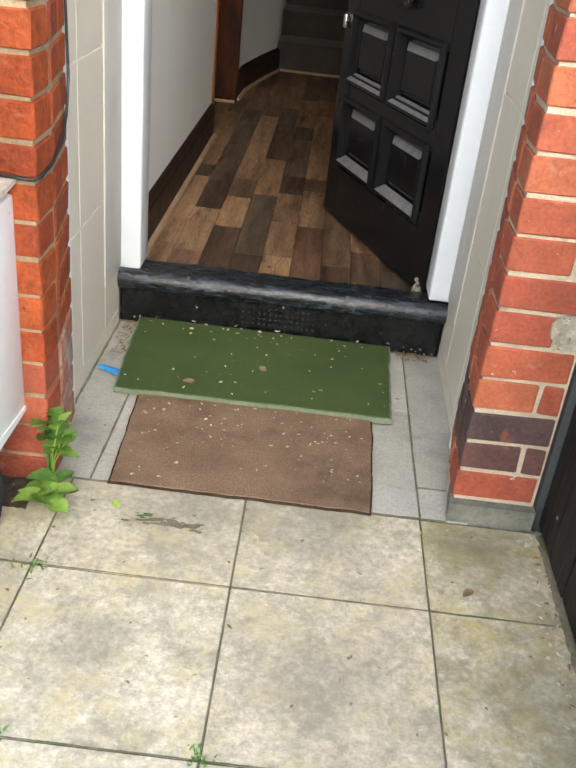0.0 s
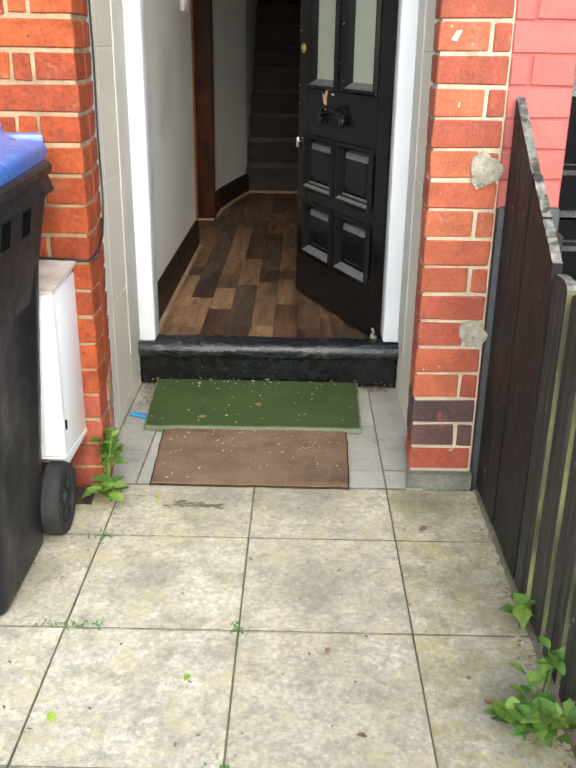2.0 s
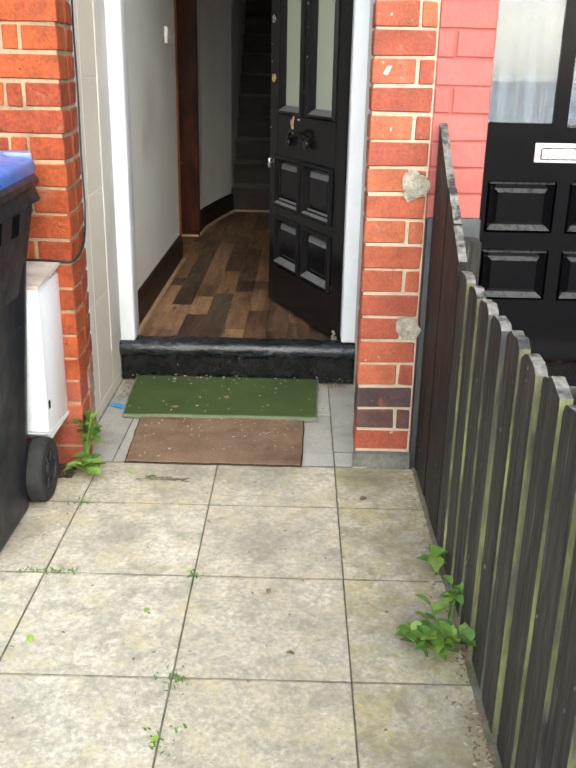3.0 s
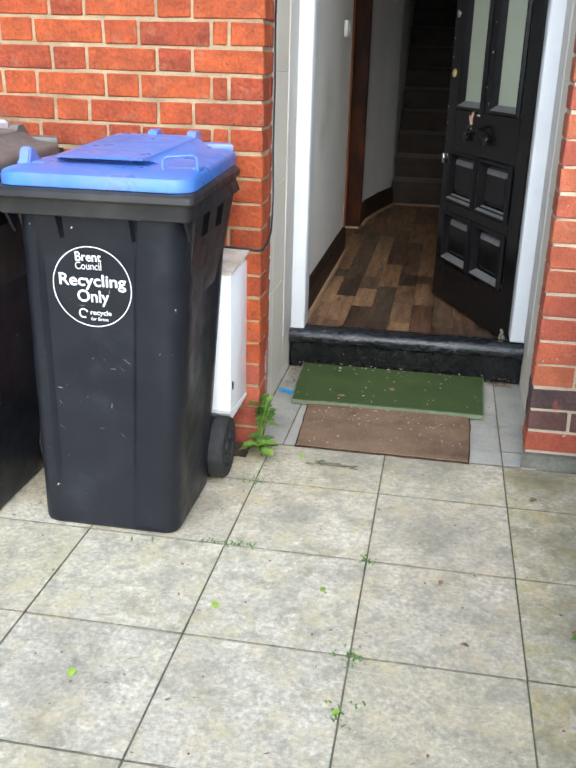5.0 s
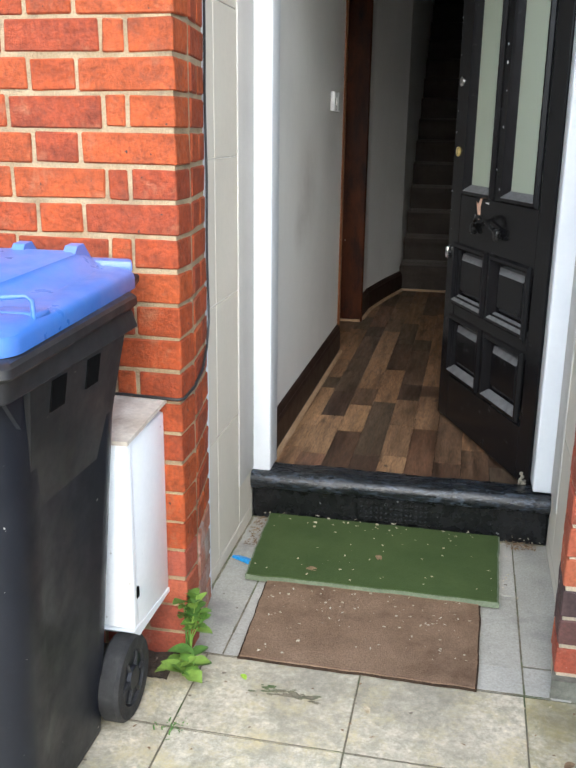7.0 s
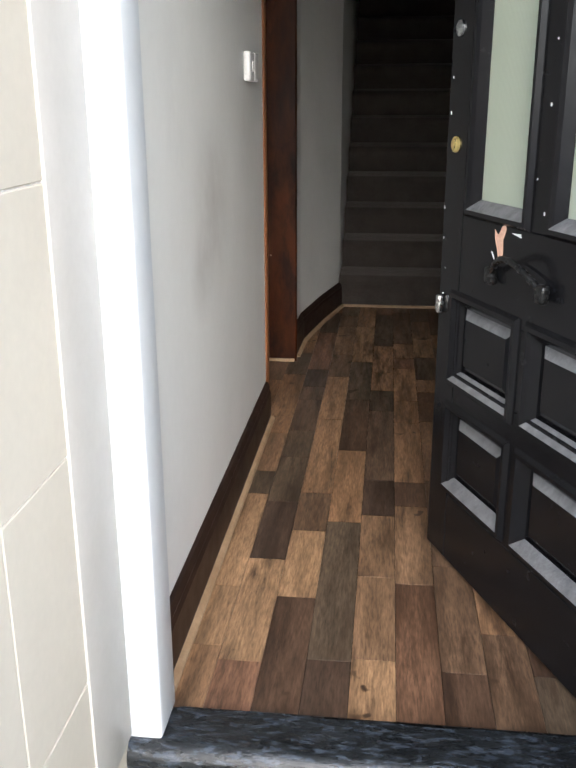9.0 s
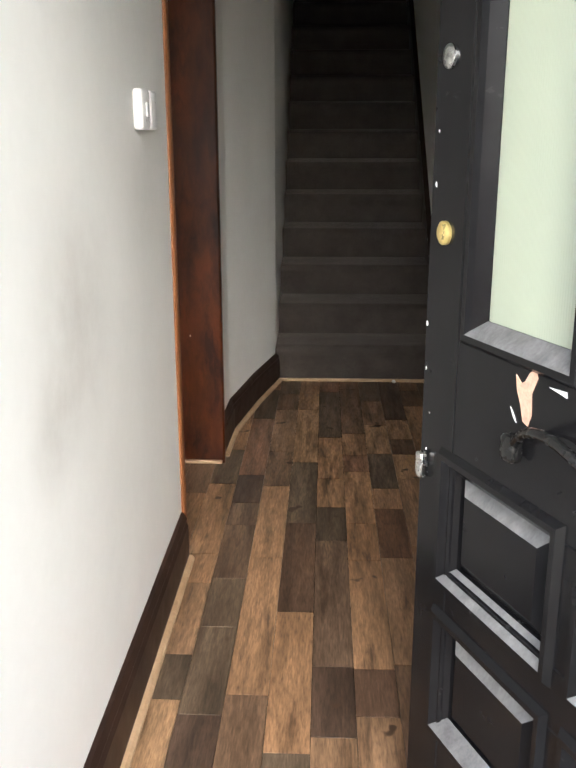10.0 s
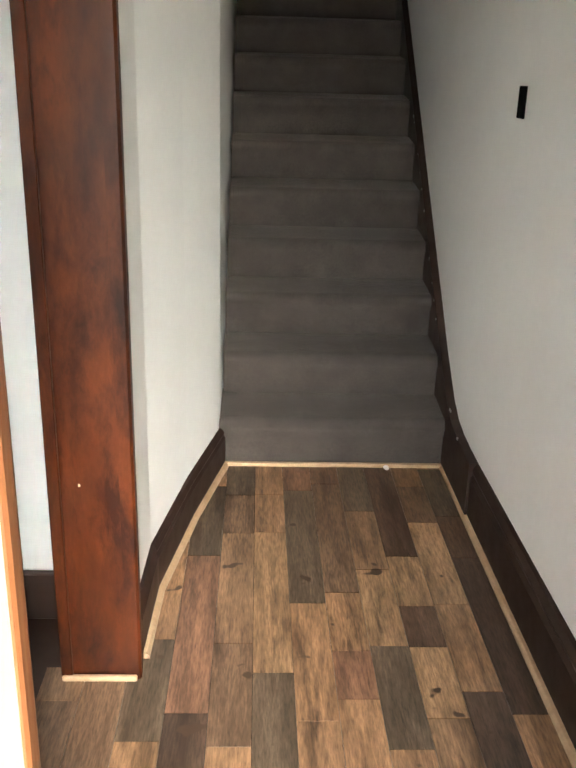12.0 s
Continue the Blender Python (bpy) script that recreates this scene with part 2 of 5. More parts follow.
# Specular lines on the neighbour's panels, painted as a paler grey.
NB_LEDGE = surface("sheen_gloss_ledge", (0.05, 0.052, 0.056), (0.10, 0.105, 0.11), 20, 0.3, 0.0, 60, grain=0.15)
PLANK = surface("laminate_plank", (0.42,) * 3, (1.38,) * 3, 5.0, 0.38, 0.06, 55, stretch=(3.6, 0.45, 1), grain=0.6, rough_var=0.08, specks=(0.055, 0.032, 0.019), speck_at=0.70, speck_scale=12,
                picks=[(0.266, 0.154, 0.082), (0.091, 0.054, 0.034), (0.101, 0.072, 0.047), (0.301, 0.182, 0.097), (0.129, 0.071, 0.042), (0.189, 0.1, 0.059), (0.109, 0.077, 0.05), (0.224, 0.135, 0.076), (0.069, 0.044, 0.03), (0.147, 0.09, 0.054), (0.283, 0.161, 0.084), (0.117, 0.075, 0.048)],
                stains=[(0.040, 0.023, 0.014)], stain_scale=5, stain_at=(0.56, 0.72), depth=0.001, spec=0.34)
SKIRT = surface("dark_varnished_skirting", (0.016, 0.008, 0.0055), (0.034, 0.017, 0.011), 5, 0.5, 0.02, 60, grain=0.1, rough_var=0.05, spec=0.35)
BEAD = surface("oak_bead", (0.33, 0.215, 0.12), (0.46, 0.325, 0.20), 9, 0.55, 0.1, 90, grain=0.15)
MAHOGANY = surface("mahogany_stained_wood", (0.026, 0.007, 0.0025), (0.10, 0.025, 0.0065), 2.4, 0.45, 0.03, 60, stretch=(3.0, 3.0, 1.0), grain=0.1,
                   specks=(0.6, 0.5, 0.4), speck_at=0.80, speck_scale=24, stains=[(0.012, 0.0045, 0.0028), (0.020, 0.006, 0.003)], stain_scale=2.6, stain_at=(0.48, 0.66), spec=0.15)
PINE_EDGE = surface("orange_pine_edge", (0.17, 0.062, 0.02), (0.24, 0.095, 0.032), 6, 0.5, 0.05, 80, stretch=(4, 4, 0.5), grain=0.12)
CARPET = surface("charcoal_carpet", (0.0545, 0.046, 0.0405), (0.0755, 0.064, 0.0565), 9, 0.97, 0.8, 330, grain=0.5, spec=0.1, depth=0.004)
pile = CARPET.node_tree.nodes["Principled BSDF"]
pile.inputs["Sheen Weight"].default_value, pile.inputs["Sheen Roughness"].default_value = 0.26, 0.38
pile.inputs["Sheen Tint"].default_value = (0.75, 0.68, 0.6, 1)
BIN_BODY = surface("charcoal_bin_plastic", (0.0070, 0.0080, 0.0118), (0.0118, 0.0133, 0.0188), 4, 0.42, 0.06, 230, stains=[(0.028, 0.031, 0.039)], stain_scale=4.5, stain_at=(0.54, 0.8),
                   specks=(0.5, 0.48, 0.42), speck_at=0.75, speck_scale=60, grain=0.15, depth=0.001, spec=0.36)
# Faded plastic, lightened further to put missing highlights into the colour.
BIN_RIM = surface("faded_lit_bin_plastic", (0.016, 0.016, 0.0165), (0.030, 0.029, 0.029), 6, 0.40, 0.08, 160, stains=[(0.05, 0.046, 0.042)], stain_scale=7, stain_at=(0.55, 0.8), specks=(0.5, 0.48, 0.42), speck_at=0.76, speck_scale=60, grain=0.15, depth=0.001, spec=0.42)
BIN_BLUE = surface("blue_bin_plastic", (0.050, 0.155, 0.50), (0.082, 0.215, 0.58), 4, 0.36, 0.12, 200, stains=[(0.185, 0.205, 0.47)], stain_scale=3, stain_at=(0.40, 0.70), grain=0.06, depth=0.001)
BIN_GREY = surface("grey_bin_plastic", (0.10, 0.095, 0.085), (0.17, 0.16, 0.14), 5, 0.5, 0.15, 200, grain=0.1)
RUBBER = surface("black_rubber", (0.014,) * 3, (0.03,) * 3, 12, 0.75, 0.3, 120, stains=[(0.07, 0.065, 0.06)], stain_scale=12, stain_at=(0.58, 0.75))
HOLE = surface("dark_recess", (0.0035,) * 3, (0.006,) * 3, 8, 0.9, 0.0, spec=0.05)
STICKER = surface("white_print", (0.72,) * 3, (0.8,) * 3, 10, 0.5, 0.0, grain=0.05)
FENCE = surface("dark_fence_stain", (0.018, 0.016, 0.014), (0.072, 0.062, 0.052), 8, 0.6, 0.7, 60, stretch=(5, 5, 0.3), grain=0.5, stains=[(0.008, 0.007, 0.006), (0.13, 0.12, 0.10)], stain_scale=9, stain_at=(0.58, 0.68), specks=(0.4, 0.39, 0.34), speck_at=0.735, speck_scale=40, depth=0.006, spec=0.25)
FENCE_BLACK = surface("black_fence_paint", (0.006, 0.006, 0.006), (0.018, 0.017, 0.016), 8, 0.5, 0.6, 60, stretch=(5, 5, 0.3), grain=0.4, specks=(0.35, 0.34, 0.31), speck_at=0.72, speck_scale=42, depth=0.005, spec=0.25)
FENCE_EDGE = surface("worn_fence_edge", (0.05, 0.05, 0.024), (0.24, 0.24, 0.085), 9, 0.8, 0.5, 80, stretch=(3, 3, 0.5), stains=[(0.05, 0.048, 0.042)], stain_scale=4, stain_at=(0.48, 0.62), grain=0.3)
COIR_EDGE = surface("frayed_coir_edge", (0.03, 0.02, 0.014), (0.07, 0.046, 0.03), 30, 0.98, 0.8, 200, grain=0.4, spec=0.1)
GREEN_MAT = surface("green_mat", (0.054, 0.083, 0.028), (0.074, 0.106, 0.037), 5, 0.95, 0.9, 380, grain=0.3, spec=0.1, depth=0.004)
MAT_EDGE = surface("green_mat_edge", (0.12, 0.15, 0.09), (0.17, 0.20, 0.13), 12, 0.8, 0.3, 120)
COIR = surface("brown_coir", (0.19, 0.122, 0.076), (0.33, 0.225, 0.148), 5, 0.98, 1.0, 300, stains=[(0.10, 0.058, 0.036)], stain_scale=3, stain_at=(0.54, 0.78), grain=0.45, spec=0.1, depth=0.008)
CABLE = surface("black_cable", (0.012,) * 3, (0.022,) * 3, 20, 0.5, 0.1)
LEAF = surface("weed_leaf", (0.6,) * 3, (1.2,) * 3, 30, 0.5, 0.2, 80, picks=[(0.14, 0.26, 0.04), (0.22, 0.34, 0.055), (0.10, 0.21, 0.035)], grain=0.15)
LEAF_LIME = surface("fallen_green_leaf", (0.25, 0.42, 0.03), (0.36, 0.52, 0.05), 30, 0.5, 0.1, 80)
LEAF_DRY = surface("dry_leaf", (0.13, 0.08, 0.04), (0.3, 0.2, 0.11), 40, 0.8, 0.2, 80)
PETAL = surface("pale_litter", (0.38, 0.30, 0.17), (0.62, 0.57, 0.45), 30, 0.8, 0.0)
BLUE_SCRAP = surface("blue_plastic_scrap", (0.03, 0.25, 0.62), (0.06, 0.36, 0.75), 30, 0.35, 0.1)
BRASS = surface("brass", (0.62, 0.48, 0.16), (0.75, 0.6, 0.25), 20, 0.35, 0.05, metal=0.7)
CHROME = surface("dull_chrome", (0.55,) * 3, (0.68,) * 3, 30, 0.25, 0.05, metal=1.0)
IRON = surface("black_iron", (0.007,) * 3, (0.013,) * 3, 20, 0.24, 0.12, 60, spec=0.35)
SWITCH = surface("white_switch_plastic", (0.78,) * 3, (0.84,) * 3, 10, 0.35, 0.0, grain=0.02)
LACE = surface("lace_curtain", (0.115, 0.14, 0.175), (0.175, 0.205, 0.25), 40, 0.9, 0.4, 120, grain=0.2)


def lace_holes(m):
    """Soft painted folds above, open diamonds and eyelets in a band along the lower edge."""
    nt = m.node_tree
    b = nt.nodes["Principled BSDF"]
    out = b.inputs["Base Color"].links[0].from_socket
    geo = nt.nodes.new("ShaderNodeNewGeometry")
    sep = nt.nodes.new("ShaderNodeSeparateXYZ")
    nt.links.new(geo.outputs["Position"], sep.inputs[0])
    # Shade between the folds, put into the colour as darker bluish bands.
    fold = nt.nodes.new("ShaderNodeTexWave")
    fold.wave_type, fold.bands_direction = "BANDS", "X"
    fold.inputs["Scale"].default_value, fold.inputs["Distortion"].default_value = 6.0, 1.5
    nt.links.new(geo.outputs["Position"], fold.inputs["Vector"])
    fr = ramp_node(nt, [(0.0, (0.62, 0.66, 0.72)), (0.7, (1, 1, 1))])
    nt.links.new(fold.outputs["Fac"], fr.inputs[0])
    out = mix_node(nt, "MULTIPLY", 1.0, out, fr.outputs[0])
    mp = nt.nodes.new("ShaderNodeMapping")
    mp.inputs["Rotation"].default_value = (0, radians(45), 0)
    nt.links.new(geo.outputs["Position"], mp.inputs["Vector"])
    ck = nt.nodes.new("ShaderNodeTexChecker")
    ck.inputs["Scale"].default_value = 105
    ck.inputs["Color1"].default_value, ck.inputs["Color2"].default_value = (0, 0, 0, 1), (1, 1, 1, 1)
    nt.links.new(mp.outputs[0], ck.inputs["Vector"])
    motif = nt.nodes.new("ShaderNodeTexWave")
    motif.wave_type, motif.bands_direction, motif.wave_profile = "BANDS", "X", "SIN"
    motif.inputs["Scale"].default_value, motif.inputs["Distortion"].default_value = 3.2, 2.4
    motif.inputs["Detail Scale"].default_value = 6.0
    nt.links.new(geo.outputs["Position"], motif.inputs["Vector"])
    mask = ramp_node(nt, [(0.48, (0, 0, 0)), (0.66, (0.85,) * 3)])
    nt.links.new(motif.outputs["Fac"], mask.inputs[0])
    band = nt.nodes.new("ShaderNodeMapRange")
    nt.links.new(sep.outputs["Z"], band.inputs[0])
    band.inputs[1].default_value, band.inputs[2].default_value, band.inputs[3].default_value, band.inputs[4].default_value = 1.32, 1.36, 1.0, 0.0
    fac = mix_node(nt, "MULTIPLY", 1.0, ck.outputs["Color"], mask.outputs[0])
    fac = mix_node(nt, "MULTIPLY", 1.0, fac, band.outputs[0])
    nt.links.new(mix_node(nt, "MIX", fac, out, (0.04, 0.05, 0.06)), b.inputs["Base Color"])


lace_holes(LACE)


def glass_material(name, colour, rough, transmission, ribs):
    m = bpy.data.materials.new(name)
    m.use_nodes = True
    nt = m.node_tree
    b = nt.nodes["Principled BSDF"]
    b.inputs["Base Color"].default_value = (*colour, 1)
    b.inputs["Roughness"].default_value = rough
    b.inputs["Transmission Weight"].default_value = transmission
    b.inputs["IOR"].default_value = 1.45
    if ribs:
        tc = nt.nodes.new("ShaderNodeTexCoord")
        wv = nt.nodes.new("ShaderNodeTexWave")
        wv.wave_type, wv.bands_direction = "BANDS", "X"
        wv.inputs["Scale"].default_value = ribs
        wv.inputs["Distortion"].default_value = 0.3
        nt.links.new(tc.outputs["Object"], wv.inputs["Vector"])
        bp = nt.nodes.new("ShaderNodeBump")
        bp.inputs["Strength"].default_value, bp.inputs["Distance"].default_value = 0.16, 0.003
        nt.links.new(wv.outputs["Fac"], bp.inputs["Height"])
        nt.links.new(bp.outputs[0], b.inputs["Normal"])
    return m


REEDED = glass_material("reeded_glass", (0.50, 0.55, 0.45), 0.4, 0.4, 60)
CLEAR = glass_material("clear_glass", (0.9, 0.95, 0.95), 0.02, 0.95, 0)


# ---- building helpers ----
def mesh_of(bm, name, smooth=0):
    bmesh.ops.recalc_face_normals(bm, faces=bm.faces)
    me = bpy.data.meshes.new(name)
    bm.to_mesh(me)
    bm.free()
    if smooth:
        me.shade_smooth()
        me.set_sharp_from_angle(angle=radians(smooth))
    return me


def part(name, bm, material, parent=None, label="", smooth=0):
    """One mesh object under a thing, a part or a piece of the setting."""
    me = bm if isinstance(bm, bpy.types.Mesh) else mesh_of(bm, name, smooth)
    mats = material if isinstance(material, (list, tuple)) else [material]
    if not me.materials:
        for m in mats:
            me.materials.append(m)
    ob = new(name, me)
    ob.parent = parent
    return tagged(ob, label)


def setting(name, bm, material, label, category, smooth=0):
    return tagged(part(name, bm, material, None, "", smooth), label, category, "", "structure")


def thing(name, m, label, category, group=""):
    ob = new(name)
    ob.empty_display_size = 0.1
    ob.matrix_basis = m
    return tagged(ob, label, category, group)


def add_box(bm, x0, x1, y0, y1, z0, z1, bevel=0.0, seg=1):
    made = bmesh.ops.create_cube(bm, size=1.0, matrix=Matrix.Translation(((x0 + x1) / 2, (y0 + y1) / 2, (z0 + z1) / 2)) @ Matrix.Diagonal((x1 - x0, y1 - y0, z1 - z0, 1)))
    if bevel:
        edges = list({e for v in made["verts"] for e in v.link_edges})
        bmesh.ops.bevel(bm, geom=edges, offset=bevel, segments=seg, affect="EDGES", profile=0.5)
    return bm


def boxes(*specs, bevel=0.0, seg=1):
    bm = bmesh.new()
    for s in specs:
        add_box(bm, *s, bevel=bevel, seg=seg)
    return bm


def prism(outline, axis, a, b):
    """An outline in two axes, drawn out along the third from a to b."""
    bm = bmesh.new()
    place = {"x": lambda p, v: (v, p[0], p[1]), "y": lambda p, v: (p[0], v, p[1]), "z": lambda p, v: (p[0], p[1], v)}[axis]
    lo = [bm.verts.new(place(p, a)) for p in outline]
    hi = [bm.verts.new(place(p, b)) for p in outline]
    bm.faces.new(lo)
    bm.faces.new(hi)
    n = len(outline)
    for k in range(n):
        bm.faces.new((lo[k], lo[(k + 1) % n], hi[(k + 1) % n], hi[k]))
    return bm


def loft(rings, cap_lo=True, cap_hi=True):
    bm = bmesh.new()
    vs = [[bm.verts.new(p) for p in r] for r in rings]
    n = len(vs[0])
    for a, b in zip(vs, vs[1:]):
        for k in range(n):
            bm.faces.new((a[k], a[(k + 1) % n], b[(k + 1) % n], b[k]))
    if cap_lo:
        bm.faces.new(vs[0])
    if cap_hi:
        bm.faces.new(vs[-1])
    return bm


def round_rect(x0, x1, y0, y1, r, z, n=6):
    pts = []
    for cx, cy, a0 in ((x1 - r, y1 - r, 0), (x0 + r, y1 - r, 90), (x0 + r, y0 + r, 180), (x1 - r, y0 + r, 270)):
        for k in range(n + 1):
            a = radians(a0 + 90 * k / n)
            pts.append((cx + r * math.cos(a), cy + r * math.sin(a), z))
    return pts


def tube(points, r, n=8, name="tube"):
    """A round bar along points."""
    rings = []
    pts = [Vector(p) for p in points]
    side = None
    for k, p in enumerate(pts):
        d = (pts[min(k + 1, len(pts) - 1)] - pts[max(k - 1, 0)]).normalized()
        if side is None:
            side = d.orthogonal().normalized()
        side = (side - d * side.dot(d)).normalized()
        up = d.cross(side)
        rings.append([p + r * (math.cos(2 * math.pi * j / n) * side + math.sin(2 * math.pi * j / n) * up) for j in range(n)])
    return loft(rings)


PIECES = {}


def chamfered(sx, sy, sz, c, key="", worn=0.0):
    """The shared mesh of a block with cut edges, centred on its origin."""
    k = (round(sx, 3), round(sy, 3), round(sz, 3), c, key)
    if k not in PIECES:
        bm = bmesh.new()
        add_box(bm, -sx / 2, sx / 2, -sy / 2, sy / 2, -sz / 2, sz / 2, bevel=c)
        if worn:
            for v in bm.verts:
                q = Vector((v.co.x * 31, v.co.y * 17, v.co.z * 43)) + Vector((len(PIECES) * 3.7, 0, 0))
                v.co += worn * Vector((noise.noise(q), 0.4 * noise.noise(q + Vector((9, 0, 0))), noise.noise(q + Vector((0, 9, 0)))))
        PIECES[k] = mesh_of(bm, "block")
    return PIECES[k]


def piece(name, sx, sy, sz, c, at, material, parent, turn=0.0, lean=0.0, worn=0.0, kind=0):
    ob = part(name, chamfered(sx, sy, sz, c, material.name + str(kind), worn), material, parent)
    ob.matrix_basis = pose(*at, lean, 0, turn)
    return ob


rng = random.Random(7)

# ---- ground ----
ground = setting("ground", boxes((-160, 160, -160, 160, -0.3, -0.02)), GROUND, "plain grey concrete ground round the house", "ground")
FLOOR_Z = 0.133

# ---- house walls ----
wall_front = setting("wall_front", boxes((-1.30, -0.445, 1.820, 2.10, -0.02, 2.45), (-1.80, -1.30, 1.824, 2.10, -0.02, 1.06), (-1.80, -1.30, 1.824, 2.10, 2.00, 2.45), (-3.6, -1.80, 1.824, 2.10, -0.02, 2.45),
                     (-3.6, -0.445, 1.824, 2.10, 2.45, 3.1), (0.532, 0.86, 1.879, 2.10, 2.45, 3.1), (-0.445, 0.532, 1.83, 2.10, 2.80, 3.1)), MORTAR, "red brick front wall with pale mortar joints", "wall")
part("brick_core", prism([(-0.445, 1.820), (-0.4135, 1.820), (-0.4135, 1.925), (-0.4425, 2.119), (-0.465, 2.119), (-0.465, 2.1005), (-0.445, 2.1005)], "z", -0.02, 2.45), MORTAR, wall_front)
wall_porch_left = setting("wall_porch_left", boxes((-0.60, -0.475, 2.10, 2.79, -0.02, 2.85)), GROUT, "porch side wall backing the cream tiles", "wall")
wall_pier = setting("wall_pier", boxes((0.540, 0.690, 1.875, 2.15, -0.02, 2.45), (0.570, 0.690, 2.15, 2.79, -0.02, 2.85)), MORTAR_PALE, "weathered red brick pier beside the door", "wall")
part("brick_core", prism([(0.540, 1.875), (0.5095, 1.875), (0.5095, 1.975), (0.5385, 2.157), (0.560, 2.157), (0.560, 2.1505), (0.540, 2.1505)], "z", -0.02, 2.45), MORTAR_PALE, wall_pier)
wall_neighbour = setting("wall_neighbour", boxes((0.690, 0.860, 1.884, 2.66, -0.02, 2.45), (0.86, 3.5, 2.76, 2.95, -0.02, 3.1), (0.86, 1.0, 2.66, 2.76, -0.02, 2.45),
                         (1.9, 3.5, 1.884, 2.1, -0.02, 3.1), (1.9, 2.1, 2.1, 2.76, -0.02, 2.45), (0.86, 1.9, 1.884, 2.76, 2.45, 3.1)),
                         MORTAR_PINK, "neighbour's wall of pink-painted brick", "wall")
porch_ceiling = setting("ceiling_porch", boxes((-0.475, 0.570, 2.10, 2.79, 2.80, 2.85)), CEILING, "white porch soffit", "ceiling")
roof = setting("roof", boxes((-3.6, 3.5, 1.824, 6.9, 3.1, 3.2)), PLINTH, "dark flat roof slab closing the house", "roof")

wall_hall_left = setting("wall_hall_left", boxes((-0.57, -0.45, 2.79, 4.56, -0.02, 2.75), (-0.57, -0.45, 4.56, 5.40, 2.10, 2.75)), PLASTER_RUBBED,
                         "white painted hall wall with faint smudges", "wall")
bend = [(-0.60, 5.40), (-0.438, 5.40), (-0.430, 5.73), (-0.362, 6.15), (-0.276, 6.56), (-0.288, 9.8), (-0.60, 9.8)]
wall_hall_bend = setting("wall_hall_bend", prism(bend, "z", -0.02, 4.8), PLASTER, "white painted wall bending in towards the stairs", "wall")
wall_hall_right = setting("wall_hall_right", boxes((0.58, 0.69, 2.79, 9.8, -0.02, 4.8)), PLASTER, "white painted hall wall beside the stairs", "wall")
wall_end = setting("wall_end", boxes((-0.6, 0.69, 9.8, 9.95, -0.02, 4.8)), PLASTER, "plain white wall at the head of the stairs", "wall")
ceiling_hall = setting("ceiling_hall", boxes((-0.45, 0.58, 2.79, 6.9, 2.75, 2.85)), CEILING, "white hall ceiling", "ceiling")
wall_bulkhead = setting("wall_bulkhead", boxes((-0.30, 0.58, 6.9, 7.0, 2.75, 4.8)), PLASTER, "white bulkhead over the stairs", "wall")
ceiling_stairs = setting("ceiling_stairs", boxes((-0.6, 0.69, 6.9, 9.95, 4.8, 4.9)), CEILING, "white ceiling over the stairs", "ceiling")

# front room, seen through the inner doorway
room = setting("wall_room", boxes((-3.6, -0.60, 5.62, 5.75, -0.02, 2.75), (-3.6, -3.45, 2.10, 5.62, -0.02, 2.75), (-0.60, -0.57, 2.79, 4.56, -0.02, 2.75),
               (-0.61, -0.60, 5.40, 5.62, -0.02, 2.75)), PLASTER, "plain white walls of the front room", "wall")
room_ceiling = setting("ceiling_room", boxes((-3.6, -0.57, 2.10, 5.75, 2.75, 2.8)), CEILING, "white ceiling of the front room", "ceiling")
room_floor = setting("floor_room", boxes((-3.45, -0.60, 2.10, 5.62, 0.05, 0.130)), SKIRT, "dark wooden floor of the front room", "floor")
setting("baseboard_room", boxes((-3.4, -0.62, 5.596, 5.62, 0.131, 0.27), bevel=0.004), SKIRT, "dark skirting in the front room", "skirting")

window = setting("window_1", boxes((-1.84, -1.26, 1.74, 1.90, 1.03, 1.075), bevel=0.008), WHITE_GLOSS, "white painted window sill on the brick wall", "window")
# Unseen opening added behind the sill, sized to let daylight into the room.
part("window_frame", boxes((-1.80, -1.73, 1.90, 1.97, 1.06, 2.0), (-1.37, -1.30, 1.90, 1.97, 1.06, 2.0), (-1.73, -1.37, 1.90, 1.97, 1.06, 1.13), (-1.73, -1.37, 1.90, 1.97, 1.93, 2.0),
                           (-1.73, -1.37, 1.90, 1.97, 1.51, 1.55)), WHITE_GLOSS, window)
for z0, z1 in ((1.13, 1.51), (1.55, 1.93)):
    pane = part("pane", boxes((-1.73, -1.37, 1.93, 1.936, z0, z1)), CLEAR, window)
    pane.visible_shadow = False

# ---- door frame, step ----
frame_ob = setting("trim_door_frame", boxes((-0.475, -0.391, 2.678, 2.79, 0.176, 2.22), bevel=0.008, seg=3), WHITE_GLOSS, "white gloss-painted front door frame", "door frame", 40)
part("jamb", boxes((0.487, 0.570, 2.678, 2.79, 0.186, 2.22), bevel=0.008, seg=3), WHITE_GLOSS, frame_ob, "", 40)
part("head", boxes((-0.391, 0.487, 2.68, 2.79, 2.15, 2.22), bevel=0.004), WHITE_GLOSS, frame_ob)
part("head_panel", boxes((-0.475, 0.570, 2.69, 2.78, 2.22, 2.80)), WHITE_GLOSS, frame_ob)
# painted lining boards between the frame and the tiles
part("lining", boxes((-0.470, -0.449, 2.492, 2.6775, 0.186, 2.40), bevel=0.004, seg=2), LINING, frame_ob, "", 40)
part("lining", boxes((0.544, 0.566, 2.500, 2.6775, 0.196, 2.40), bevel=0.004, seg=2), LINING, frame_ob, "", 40)

